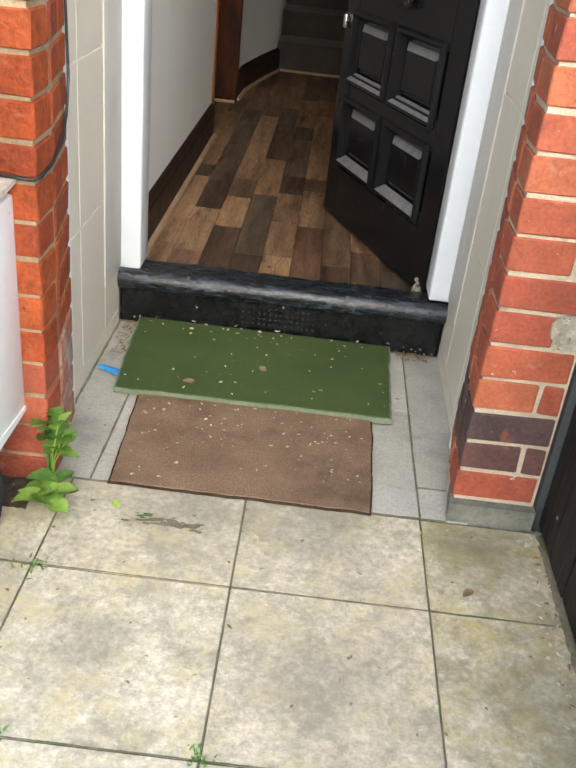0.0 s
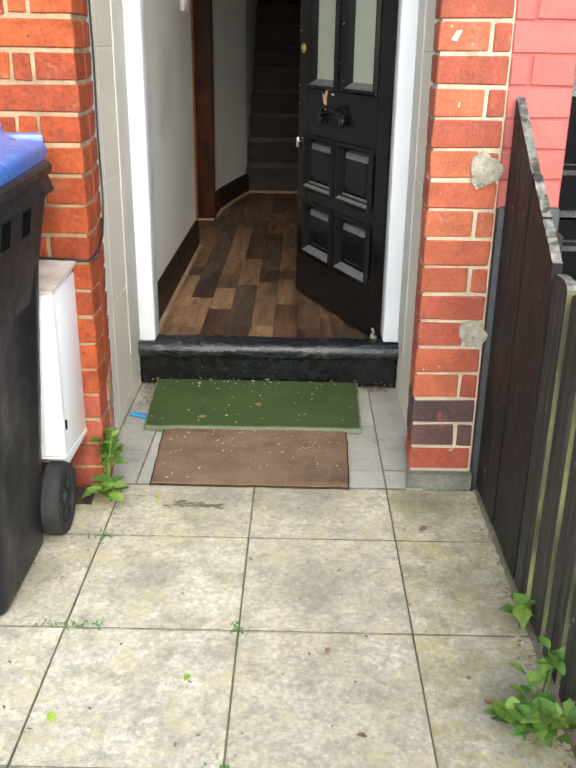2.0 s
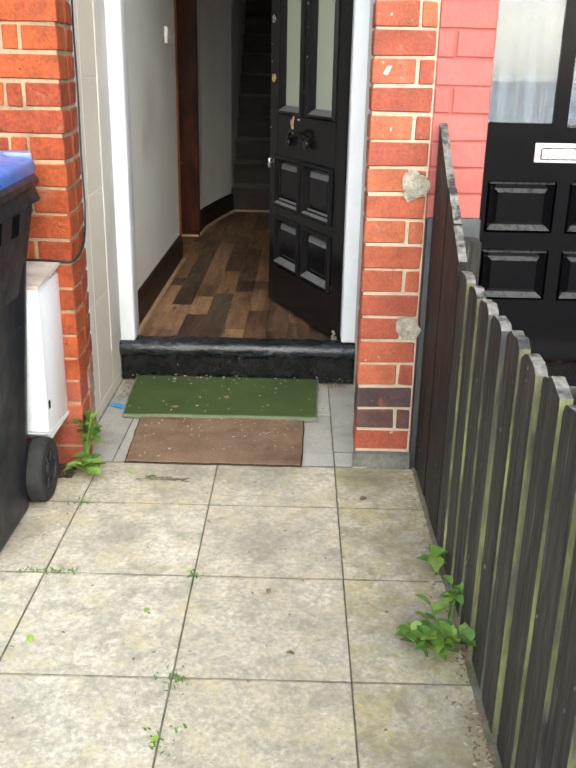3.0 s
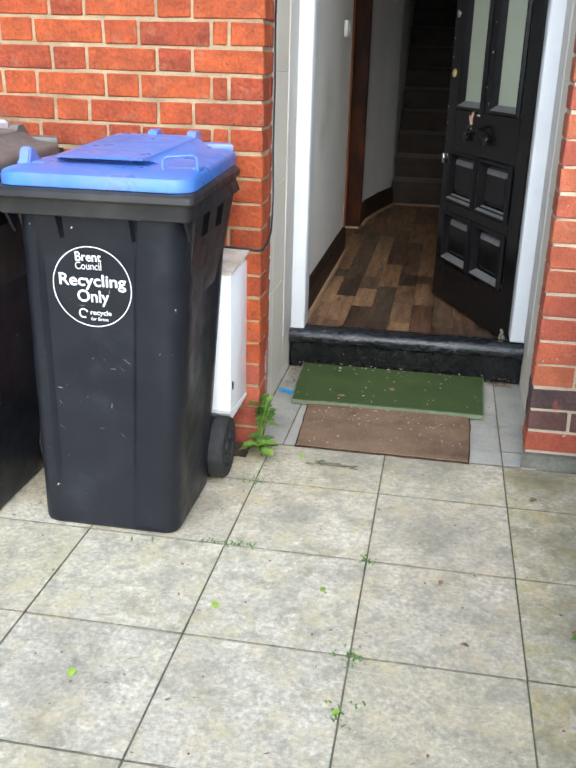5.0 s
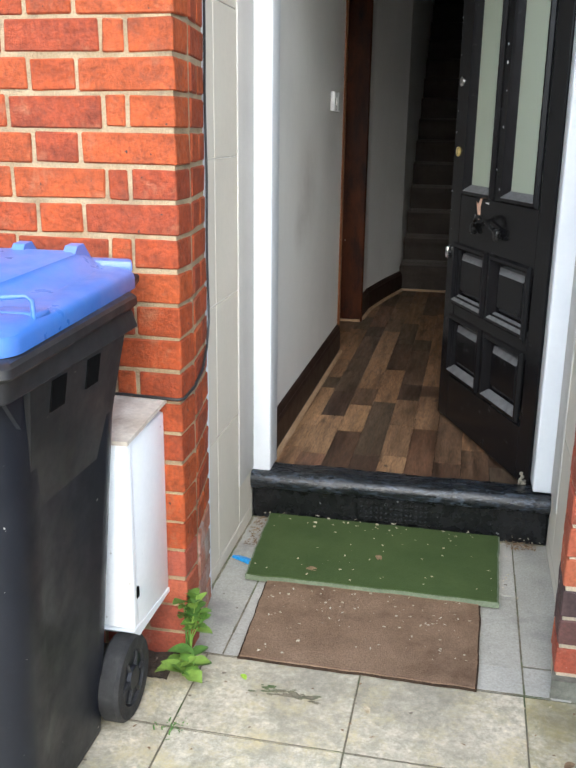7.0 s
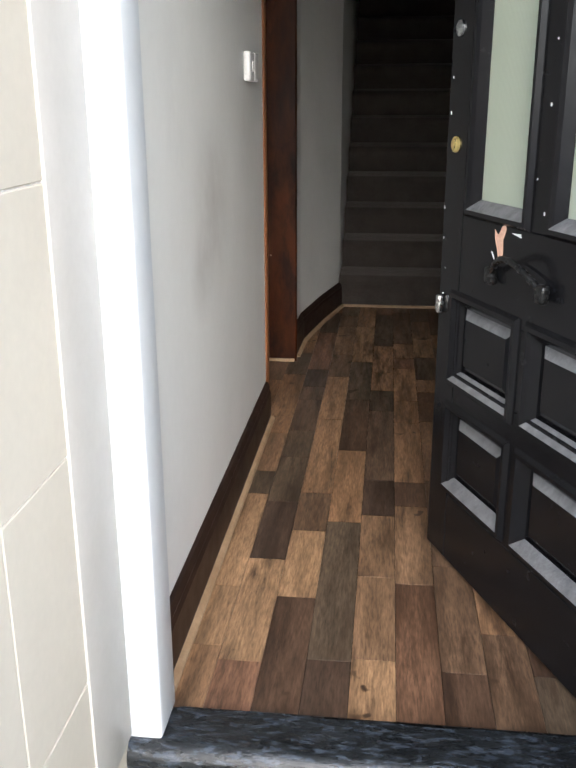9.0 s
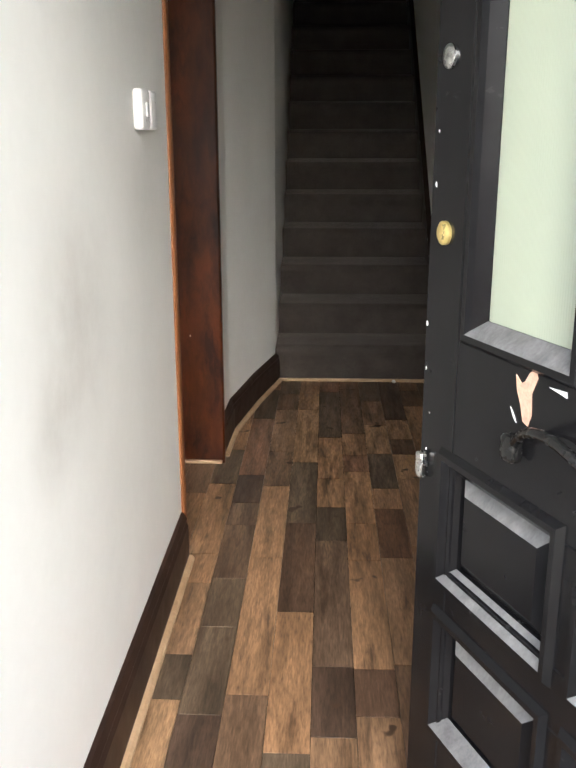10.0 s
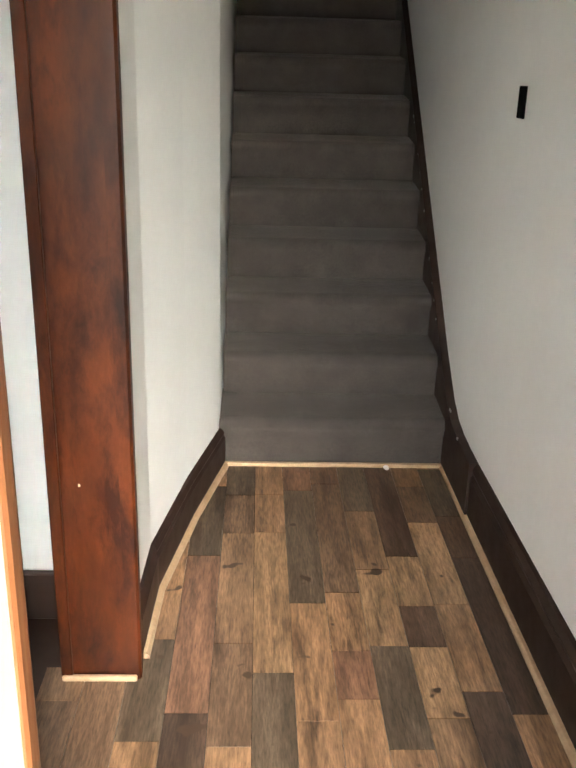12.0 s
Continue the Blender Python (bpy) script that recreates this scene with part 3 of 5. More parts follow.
step = thing("door_step", pose(0, 0, 0), "glossy black painted doorstep with worn rounded edge", "doorstep")
nose = [(2.785, 0.10), (2.785, 0.168), (2.69, 0.178)] + [(2.675 - 0.03 * math.sin(a), 0.148 + 0.032 * math.cos(a)) for a in [k * math.pi / 8 for k in range(9)]] + [(2.69, 0.108)]
bmn = prism(nose, "x", -0.4535, 0.5475)
bmesh.ops.subdivide_edges(bmn, edges=[e for e in bmn.edges if abs(e.verts[0].co.x - e.verts[1].co.x) > 0.5], cuts=60)
for v in bmn.verts:
    k = noise.noise(Vector((v.co.x * 9, v.co.y * 30, v.co.z * 30)))
    v.co.z += 0.004 * k - 0.008 * (0.04 - v.co.x) * 0
    v.co.y += 0.003 * k
part("nosing", bmn, BLACK_WORN, step, "black paint worn to grey", 50)
part("riser", boxes((-0.4535, 0.5475, 2.682, 2.78, -0.02, 0.122), bevel=0.006), BLACK_SILL, step)
vent = part("air_vent", boxes((-0.085, 0.168, 2.674, 2.682, 0.028, 0.112), bevel=0.003), BLACK_SILL, step, "black painted air vent plate")
for r in range(4):
    for c in range(14):
        piece("vent_stud", 0.009, 0.006, 0.008, 0.002, (-0.068 + c * 0.0168, 2.673, 0.042 + r * 0.018), BLACK_SILL, vent)
part("threshold_bar", boxes((-0.391, 0.487, 2.789, 2.812, 0.10, 0.152), bevel=0.005, seg=2), BLACK_SILL, step)

# ---- porch tiles ----
def tile_panel(name, x, face, y0, label):
    """Cream tiles on a porch side, each with its own edges, with a white trim at the front."""
    base = setting(name, boxes((min(x - face * 0.02, x - face * 0.0035), max(x - face * 0.02, x - face * 0.0035), 2.15, 2.676, -0.015, 2.40)), GROUT, label, "wall tiles")
    zs = [-0.01, 0.046, 0.443, 0.840, 1.237, 1.634, 2.031, 2.38]
    ys = [y0 + 0.022, 2.262, 2.500, 2.674]
    for z0, z1 in zip(zs, zs[1:]):
        for ya, yb in zip(ys, ys[1:]):
            piece("tile", 0.012, yb - ya - 0.003, z1 - z0 - 0.003, 0.0015, (x - face * 0.006, (ya + yb) / 2, (z0 + z1) / 2), TILE, base)
    part("tile_trim", boxes((min(x - face * 0.02, x + face * 0.012), max(x - face * 0.02, x + face * 0.012), y0, y0 + 0.022, -0.01, 2.40), bevel=0.003), WHITE_GLOSS, base, "white plastic tile trim")
    return base


tile_panel("wall_tiles_left", -0.454, 1, 2.120, "large cream wall tiles lining the porch side")
tile_panel("wall_tiles_right", 0.548, -1, 2.158, "pale wall tiles lining the porch beside the pier")


# ---- front door ----
def front_door():
    door = tagged(new("door_1"), "black gloss panelled front door standing open", "door", "", "structure")
    door.matrix_basis = pose(0.145, 3.595, 0, 0, 0, -67.1)
    W, T, Z0, Z1 = 0.865, 0.045, 0.147, 2.13
    part("latch_stile", boxes((0, 0.105, 0, T, Z0, Z1), bevel=0.003), BLACK_DOOR, door)
    part("hinge_stile", boxes((0.765, W, 0, T, Z0, Z1), bevel=0.003), BLACK_DOOR, door)
    for name, z0, z1 in (("bottom_rail", Z0, 0.335), ("middle_rail", 0.575, 0.672), ("lock_rail", 0.862, 1.075), ("top_rail", 1.98, Z1)):
        part(name, boxes((0.105, 0.765, 0.0005, T - 0.0005, z0, z1), bevel=0.002), BLACK_DOOR, door)
    part("muntin", boxes((0.372, 0.442, 0.001, T - 0.001, 0.335, 0.575), (0.372, 0.442, 0.001, T - 0.001, 0.672, 0.862), bevel=0.002), BLACK_DOOR, door)
    part("glazing_bar", boxes((0.392, 0.478, 0.001, T - 0.001, 1.075, 1.98), bevel=0.002), BLACK_DOOR, door)

    def lit_upward(bm):
        """Lighter grey on faces sloping up to the front stands in for sky sheen."""
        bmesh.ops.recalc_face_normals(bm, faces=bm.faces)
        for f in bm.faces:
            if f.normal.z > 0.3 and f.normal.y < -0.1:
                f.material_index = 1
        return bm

    def moulding(x0, x1, z0, z1, w, proud, parent, deep=0.016):
        """A mitred frame of four sloping bars round an opening."""
        cor = [(x0, z0), (x1, z0), (x1, z1), (x0, z1)]
        sign = [(1, 1), (-1, 1), (-1, -1), (1, -1)]
        prof = [(-0.008, 0.0), (0.0, -proud), (0.010, -proud), (0.018, -0.003), (w, deep), (w, deep + 0.012), (-0.008, 0.006)]
        for k in range(4):
            a, b = cor[k], cor[(k + 1) % 4]
            sa, sb = sign[k], sign[(k + 1) % 4]
            ring = [[(c[0] + s[0] * o, d, c[1] + s[1] * o) for o, d in prof] for c, s in ((a, sa), (b, sb))]
            part("moulding", lit_upward(loft(ring)) if k == 0 else loft(ring), [BLACK_DOOR, LIT_LEDGE], parent)

    for z0, z1 in ((0.350, 0.588), (0.645, 0.880)):
        for x0, x1 in ((0.078, 0.386), (0.430, 0.738)):
            fi, fo = 0.058, 0.036
            r0 = [(x0 + 0.02, 0.026, z0 + 0.02), (x1 - 0.02, 0.026, z0 + 0.02), (x1 - 0.02, 0.026, z1 - 0.02), (x0 + 0.02, 0.026, z1 - 0.02)]
            r1 = [(x0 + fo, 0.022, z0 + fo), (x1 - fo, 0.022, z0 + fo), (x1 - fo, 0.022, z1 - fo), (x0 + fo, 0.022, z1 - fo)]
            r2 = [(x0 + fi, 0.008, z0 + fi), (x1 - fi, 0.008, z0 + fi), (x1 - fi, 0.008, z1 - fi), (x0 + fi, 0.008, z1 - fi)]
            back = [(p[0], 0.036, p[2]) for p in r0]
            pan = part("door_panel", lit_upward(loft([back, r0, r1, r2])), [BLACK_DOOR, LIT_LEDGE], door)
            moulding(x0, x1, z0, z1, 0.034, 0.010, pan)
    for x0, x1 in ((0.125, 0.395), (0.475, 0.745)):
        pan = part("glass_pane", boxes((x0 + 0.01, x1 - 0.01, 0.018, 0.024, 1.075, 1.985)), REEDED, door, "frosted reeded glass")
        pan.visible_shadow = False
        moulding(x0, x1, 1.082, 1.99, 0.034, 0.010, pan)
    # letter plate with a drop handle
    plate = [(0.39 + 0.122 * math.cos(a) * (1 + 0.06 * math.cos(2 * a)), 0.972 + 0.030 * math.sin(a) * (1.2 - 0.4 * abs(math.cos(a)))) for a in [2 * math.pi * k / 28 for k in range(28)]]
    hd = part("letter_plate", prism(plate, "y", -0.006, 0.0), BLACK_DOOR, door, "black iron letter plate with curved pull")
    arc = [(0.285 + 0.21 * k / 16, -0.016 - 0.028 * math.sin(math.pi * k / 16), 0.965 + 0.052 * math.sin(math.pi * k / 16)) for k in range(17)]
    part("pull", tube(arc, 0.0075, 8), IRON, hd, "", 60)
    for x in (0.285, 0.495):
        part("boss", boxes((x - 0.016, x + 0.016, -0.028, -0.006, 0.942, 0.982), bevel=0.007, seg=2), IRON, hd, "", 60)
    # bare chips in the paint
    chip = [(0.262, 1.062), (0.276, 1.052), (0.284, 1.058), (0.293, 1.072), (0.306, 1.078), (0.311, 1.068), (0.300, 1.044), (0.303, 1.012), (0.296, 0.995), (0.284, 0.999), (0.276, 1.022), (0.266, 1.040)]
    part("paint_chip", prism(chip, "y", -0.0012, 0.0), BARE_WOOD, door, "bare pinkish wood where paint has chipped")
    part("paint_chip", prism([(0.253, 1.012), (0.262, 1.004), (0.270, 0.992), (0.262, 0.998)], "y", -0.0012, 0.0), STICKER, door)
    part("paint_chip", prism([(0.335, 1.063), (0.372, 1.066), (0.374, 1.058), (0.36, 1.06)], "y", -0.0012, 0.0), STICKER, door)

    fr = random.Random(11)
    for k in range(18):
        x, z, s = (fr.uniform(0.004, 0.03), fr.uniform(0.75, 1.75), 0.0012 + 0.004 * fr.random() ** 2) if k < 10 else (fr.uniform(0.40, 0.47), fr.uniform(1.1, 1.7), fr.uniform(0.002, 0.005))
        bit = [(x + s * fr.uniform(0.3, 0.7) * math.cos(t), z + s * fr.uniform(0.6, 1.4) * math.sin(t)) for t in [2 * math.pi * j / 6 for j in range(6)]]
        part("paint_fleck", prism(bit, "y", -0.0010, 0.001), STICKER, door)

    def disc(x, z, r, proud, stretch=1.0):
        return loft([[(x + s * r * math.cos(a), d, z + stretch * s * r * math.sin(a)) for a in [2 * math.pi * k / 20 for k in range(20)]] for s, d in ((1, 0.001), (1, -proud * 0.6), (0.75, -proud))])
    part("cylinder_lock", disc(0.050, 1.237, 0.019, 0.008), BRASS, door, "yellow brass lock face", 40)
    part("keyhole_cover", disc(0.042, 1.498, 0.018, 0.007), CHROME, door, "dull grey metal disc", 40)
    part("latch", boxes((0.008, 0.030, -0.016, 0.001, 0.815, 0.862), bevel=0.006, seg=2), CHROME, door, "chrome latch", 40)
    for z in (0.27, 1.15, 1.95):
        part("hinge", tube([(0.873, 0.012, z - 0.05), (0.873, 0.012, z + 0.05)], 0.009, 8), IRON, door, "", 60)
    return door


front_door()


# ---- hall fittings ----
def skirting(name, path, h, thick, label):
    """A moulded board along a plan line, thick to its left, with its oak bead."""
    prof = [(0, 0), (thick, 0), (thick, h * 0.72), (thick * 0.7, h * 0.80), (thick * 0.85, h * 0.86), (thick * 0.45, h * 0.97), (0, h)]
    pts = [Vector((*p, 0)) for p in path]

    def run(profile, z):
        rings = []
        for k, p in enumerate(pts):
            d0 = (pts[k] - pts[k - 1]).normalized() if k else (pts[1] - pts[0]).normalized()
            d1 = (pts[k + 1] - pts[k]).normalized() if k + 1 < len(pts) else d0
            n = Vector((d0.y + d1.y, -d0.x - d1.x, 0)).normalized()
            rings.append([(p + n * o + Vector((0, 0, z + q))) for o, q in profile])
        return loft(rings)
    board = setting(name, run(prof, FLOOR_Z + 0.001), SKIRT, label, "skirting")
    bead = [(thick - 0.001, 0), (thick + 0.016, 0), (thick + 0.015, 0.008), (thick + 0.009, 0.014), (thick - 0.001, 0.016)]
    part("floor_bead", run(bead, FLOOR_Z + 0.001), BEAD, board, "pale oak quadrant bead")
    return board


skirting("baseboard_left", [(-0.45, 2.80), (-0.45, 4.55)], 0.157, 0.02, "dark varnished skirting along the hall wall")
skirting("baseboard_bend", [(-0.438, 5.432), (-0.430, 5.73), (-0.362, 6.15), (-0.276, 6.558)], 0.15, 0.02, "dark skirting following the bent wall")
skirting("baseboard_right", [(0.58, 6.555), (0.58, 2.80)], 0.20, 0.022, "tall dark skirting along the hall wall")

inner = tagged(new("door_frame_inner"), "mahogany-stained frame of an open inner doorway", "door frame", "", "structure")
part("jamb_far", boxes((-0.605, -0.436, 5.362, 5.399, FLOOR_Z, 2.10), bevel=0.003), MAHOGANY, inner)
part("architrave_far", prism([(-0.445, 5.355), (-0.418, 5.355), (-0.412, 5.362), (-0.414, 5.40), (-0.420, 5.425), (-0.436, 5.43), (-0.445, 5.43)], "z", FLOOR_Z, 2.12), MAHOGANY, inner)
part("stop_far", boxes((-0.602, -0.575, 5.350, 5.362, FLOOR_Z, 2.09), bevel=0.002), MAHOGANY, inner)
part("foot_bead", boxes((-0.60, -0.422, 5.343, 5.356, FLOOR_Z + 0.001, FLOOR_Z + 0.016), bevel=0.003), BEAD, inner, "pinkish wooden bead at the foot")
part("architrave_near", prism([(-0.45, 4.556), (-0.446, 4.556), (-0.441, 4.562), (-0.440, 4.59), (-0.443, 4.606), (-0.45, 4.608)], "z", FLOOR_Z, 2.12), PINE_EDGE, inner, "orange bare pine edge")
part("jamb_near", boxes((-0.605, -0.45, 4.56, 4.596, FLOOR_Z, 2.10), bevel=0.003), PINE_EDGE, inner)
part("head_inner", boxes((-0.605, -0.436, 4.596, 5.362, 2.065, 2.10), bevel=0.003), MAHOGANY, inner)


def stairs():
    st = tagged(new("stairs"), "straight stairs covered in charcoal grey carpet", "stairs", "", "structure")
    x0, x1 = -0.272, 0.556
    y, z = 6.560, FLOOR_Z
    for k in range(14):
        rise = 0.203 if k == 0 else 0.179
        zt = z + rise
        wid = 0.012 * (1 if k == 0 else 0)
        # carpeted tread with rounded nosing and the riser under it
        prof = [(y + 0.26, zt + 0.004), (y + 0.20, zt + 0.006), (y + 0.10, zt - 0.001), (y + 0.05, zt - 0.010)]
        prof += [(y + 0.020 - 0.036 * math.sin(a), zt - 0.040 + 0.032 * math.cos(a)) for a in [0.15 + j * math.pi / 9 for j in range(7)]]
        prof += [(y + 0.001, zt - 0.090), (y + 0.004, z + 0.0), (y + 0.26, z)]
        bm = prism(prof, "x", x0 - wid, x1)
        part("tread", bm, CARPET, st, "", 40)
        y, z = y + 0.212, zt
    part("landing", boxes((x0, x1, y, 9.8, z - 0.15, z)), CARPET, st)
    # wall string that sweeps up from the skirting
    line = [(6.16, 0.335), (6.28, 0.338), (6.38, 0.345), (6.47, 0.362), (6.56, 0.405), (6.75, 0.545), (9.3, 0.545 + 2.55 * 0.8443)]
    low = [(9.3, 0.30 + 2.55 * 0.8443), (6.75, 0.30), (6.55, FLOOR_Z), (6.16, FLOOR_Z)]
    part("wall_string", prism(line + low, "x", 0.550, 0.5795), SKIRT, st, "dark varnished wall string")
    fr = random.Random(21)
    for k in range(14):
        yv = 6.25 + 1.5 * fr.random()
        zt = 0.352 if yv < 6.45 else 0.40 + max(0, yv - 6.58) * 0.8443
        sz = fr.uniform(0.003, 0.009)
        bit = [(yv + sz * fr.uniform(0.4, 1.0) * math.cos(t), zt - 0.012 + sz * fr.uniform(0.4, 1.2) * math.sin(t)) for t in [2 * math.pi * j / 6 for j in range(6)]]
        part("paint_fleck", prism(bit, "x", 0.5488, 0.552), STICKER, st)
    part("foot_bead", boxes((x0, x1, 6.540, 6.558, FLOOR_Z + 0.001, FLOOR_Z + 0.016), bevel=0.003), BEAD, st, "pale oak bead at the foot")
    return st


stairs()
slot = thing("wall_slot", pose(0.58, 6.13, 1.453), "black slotted metal plate set in the white wall", "wall plate")
part("slot_plate", boxes((-0.004, 0.006, -0.034, 0.034, -0.043, 0.043), bevel=0.002), HOLE, slot)

sw = thing("light_switch", pose(-0.45, 4.235, 1.440), "white twin switch units on the hall wall", "switch")
for y0, y1 in ((-0.088, -0.004), (0.012, 0.084)):
    pl = part("switch_plate", boxes((0, 0.022, y0, y1, -0.044, 0.044), bevel=0.007, seg=3), SWITCH, sw, "", 40)
    if y0 < -0.05:
        part("rocker", boxes((0.021, 0.026, (y0 + y1) / 2 - 0.008, (y0 + y1) / 2 + 0.008, -0.016, 0.016), bevel=0.002), SWITCH, pl)

grit = thing("plaster_crumb", pose(0.341, 6.525, FLOOR_Z + 0.002), "white crumb of plaster lying before the stairs", "debris")
bmc = bmesh.new()
bmesh.ops.create_icosphere(bmc, subdivisions=2, radius=0.011)
for v in bmc.verts:
    v.co *= 1 + 0.35 * noise.noise(v.co * 120)
    v.co.z = max(v.co.z * 0.8 + 0.008, 0)
part("crumb", bmc, STICKER, grit)


# ---- mats ----
def mat_thing(name, corners, z, h, material, label, border=None):
    ob = thing(name, pose(0, 0, z), label, "doormat")
    cx, cy = sum(p[0] for p in corners) / 4, sum(p[1] for p in corners) / 4

    def grid(shrink, z0, z1, n=24):
        bm = bmesh.new()
        c = [Vector((cx + (p[0] - cx) * shrink, cy + (p[1] - cy) * shrink, 0)) for p in corners]
        top = []
        for j in range(n + 1):
            a, b = c[0].lerp(c[3], j / n), c[1].lerp(c[2], j / n)
            row = []
            for i in range(n + 1):
                p = a.lerp(b, i / n)
                edge = i in (0, n) or j in (0, n)
                w = 0.0035 * noise.noise(p * 14) + 0.002 * noise.noise(p * 70) if edge else 0
                row.append(bm.verts.new((p.x + w, p.y + w, z1 + 0.0022 * noise.noise(p * 6) + 0.0012 * noise.noise(p * 60))))
            top.append(row)
        for j in range(n):
            for i in range(n):
                bm.faces.new((top[j][i], top[j][i + 1], top[j + 1][i + 1], top[j + 1][i]))
        rim = top[0] + [r[-1] for r in top[1:]] + top[-1][-2::-1] + [r[0] for r in top[-2:0:-1]]
        low = [bm.verts.new((v.co.x, v.co.y, z0)) for v in rim]
        for k in range(len(rim)):
            bm.faces.new((rim[k], low[k], low[(k + 1) % len(rim)], rim[(k + 1) % len(rim)]))
        return bm
    part("mat_surface", grid(0.985, 0, h), material, ob, "", 60)
    part("binding", grid(1.0, 0, h - 0.0035), border, ob, "", 60)
    return ob


mat_thing("brown_doormat", [(-0.281, 1.834), (0.326, 1.832), (0.336, 2.26), (-0.300, 2.26)], 0.003, 0.009, COIR, "brown coir doormat strewn with pale petals", COIR_EDGE)
mat_thing("green_doormat", [(-0.366, 2.230), (0.384, 2.232), (0.396, 2.664), (-0.389, 2.668)], 0.006, 0.020, GREEN_MAT, "flat green doormat with grey-green bound edge", MAT_EDGE)


# ---- meter cabinet ----
box = thing("meter_cabinet", pose(0, 0, 0), "white wall-mounted meter cabinet with a dirty top", "meter cabinet")
part("body", boxes((-0.90, -0.455, 1.610, 1.818, 0.198, 0.668), bevel=0.006, seg=2), WHITE_BOX, box, "", 40)
part("door_leaf", boxes((-0.905, -0.452, 1.582, 1.607, 0.218, 0.672), bevel=0.008, seg=2), WHITE_BOX, box, "", 40)
part("lid_top", prism([(1.57, 0.669), (1.818, 0.690), (1.818, 0.700), (1.57, 0.679)], "x", -0.91, -0.447), BOX_TOP, box, "dirty weathered top")
part("lock", boxes((-0.455, -0.450, 1.598, 1.612, 0.29, 0.315), bevel=0.001), HOLE, box)
part("base_flange", prism([(1.575, 0.216), (1.61, 0.188), (1.815, 0.188), (1.815, 0.199), (1.61, 0.214)], "x", -0.90, -0.453), WHITE_BOX, box)

cable = thing("cable", pose(0, 0, 0), "thin black cable clipped round the brick corner", "cable")
pts = [(-0.4325 + 0.0012 * math.sin(k * 1.7), 2.115, 2.40 - 0.1 * k) for k in range(16)]
pts += [(-0.430, 2.112, 0.83), (-0.424, 2.07, 0.765), (-0.413, 2.00, 0.728), (-0.404, 1.90, 0.708), (-0.403, 1.815, 0.703), (-0.415, 1.806, 0.702)]
pts += [(-0.45 - 0.1 * k, 1.808, 0.703 + 0.003 * (k % 2)) for k in range(9)]
part("wire", tube(pts, 0.0036, 6), CABLE, cable, "", 60)


# ---- wheelie bins ----
def lettering(text, size, at, parent, width=None, bold=0.0):
    cu = bpy.data.curves.new("lettering", "FONT")
    cu.body, cu.size, cu.align_x, cu.align_y, cu.extrude = text, size, "CENTER", "CENTER", 0.0006
    tmp = new("lettering", cu)
    bpy.context.view_layer.update()
    me = bpy.data.meshes.new_from_object(tmp.evaluated_get(bpy.context.evaluated_depsgraph_get()))
    bpy.data.objects.remove(tmp)
    me.materials.clear()
    if bold:
        bm = bmesh.new()
        for dx, dz in ((-bold, 0), (bold, 0), (0, bold), (0, -bold)):
            k = len(bm.verts)
            bm.from_mesh(me)
            bm.verts.ensure_lookup_table()
            for v in bm.verts[k:]:
                v.co += Vector((dx, dz, 0.0002 * (dx + 2 * dz) / bold))
        bm.to_mesh(me)
        bm.free()
    if width:
        w = max(v.co.x for v in me.vertices) - min(v.co.x for v in me.vertices)
        me.transform(Matrix.Diagonal((width / w, 1, 1, 1)))
    ob = part("lettering", me, STICKER, parent, "white printed words")
    ob.matrix_basis = Matrix.Translation(at) @ pose(0, 0, 0, 90, 0, 0)
    return ob


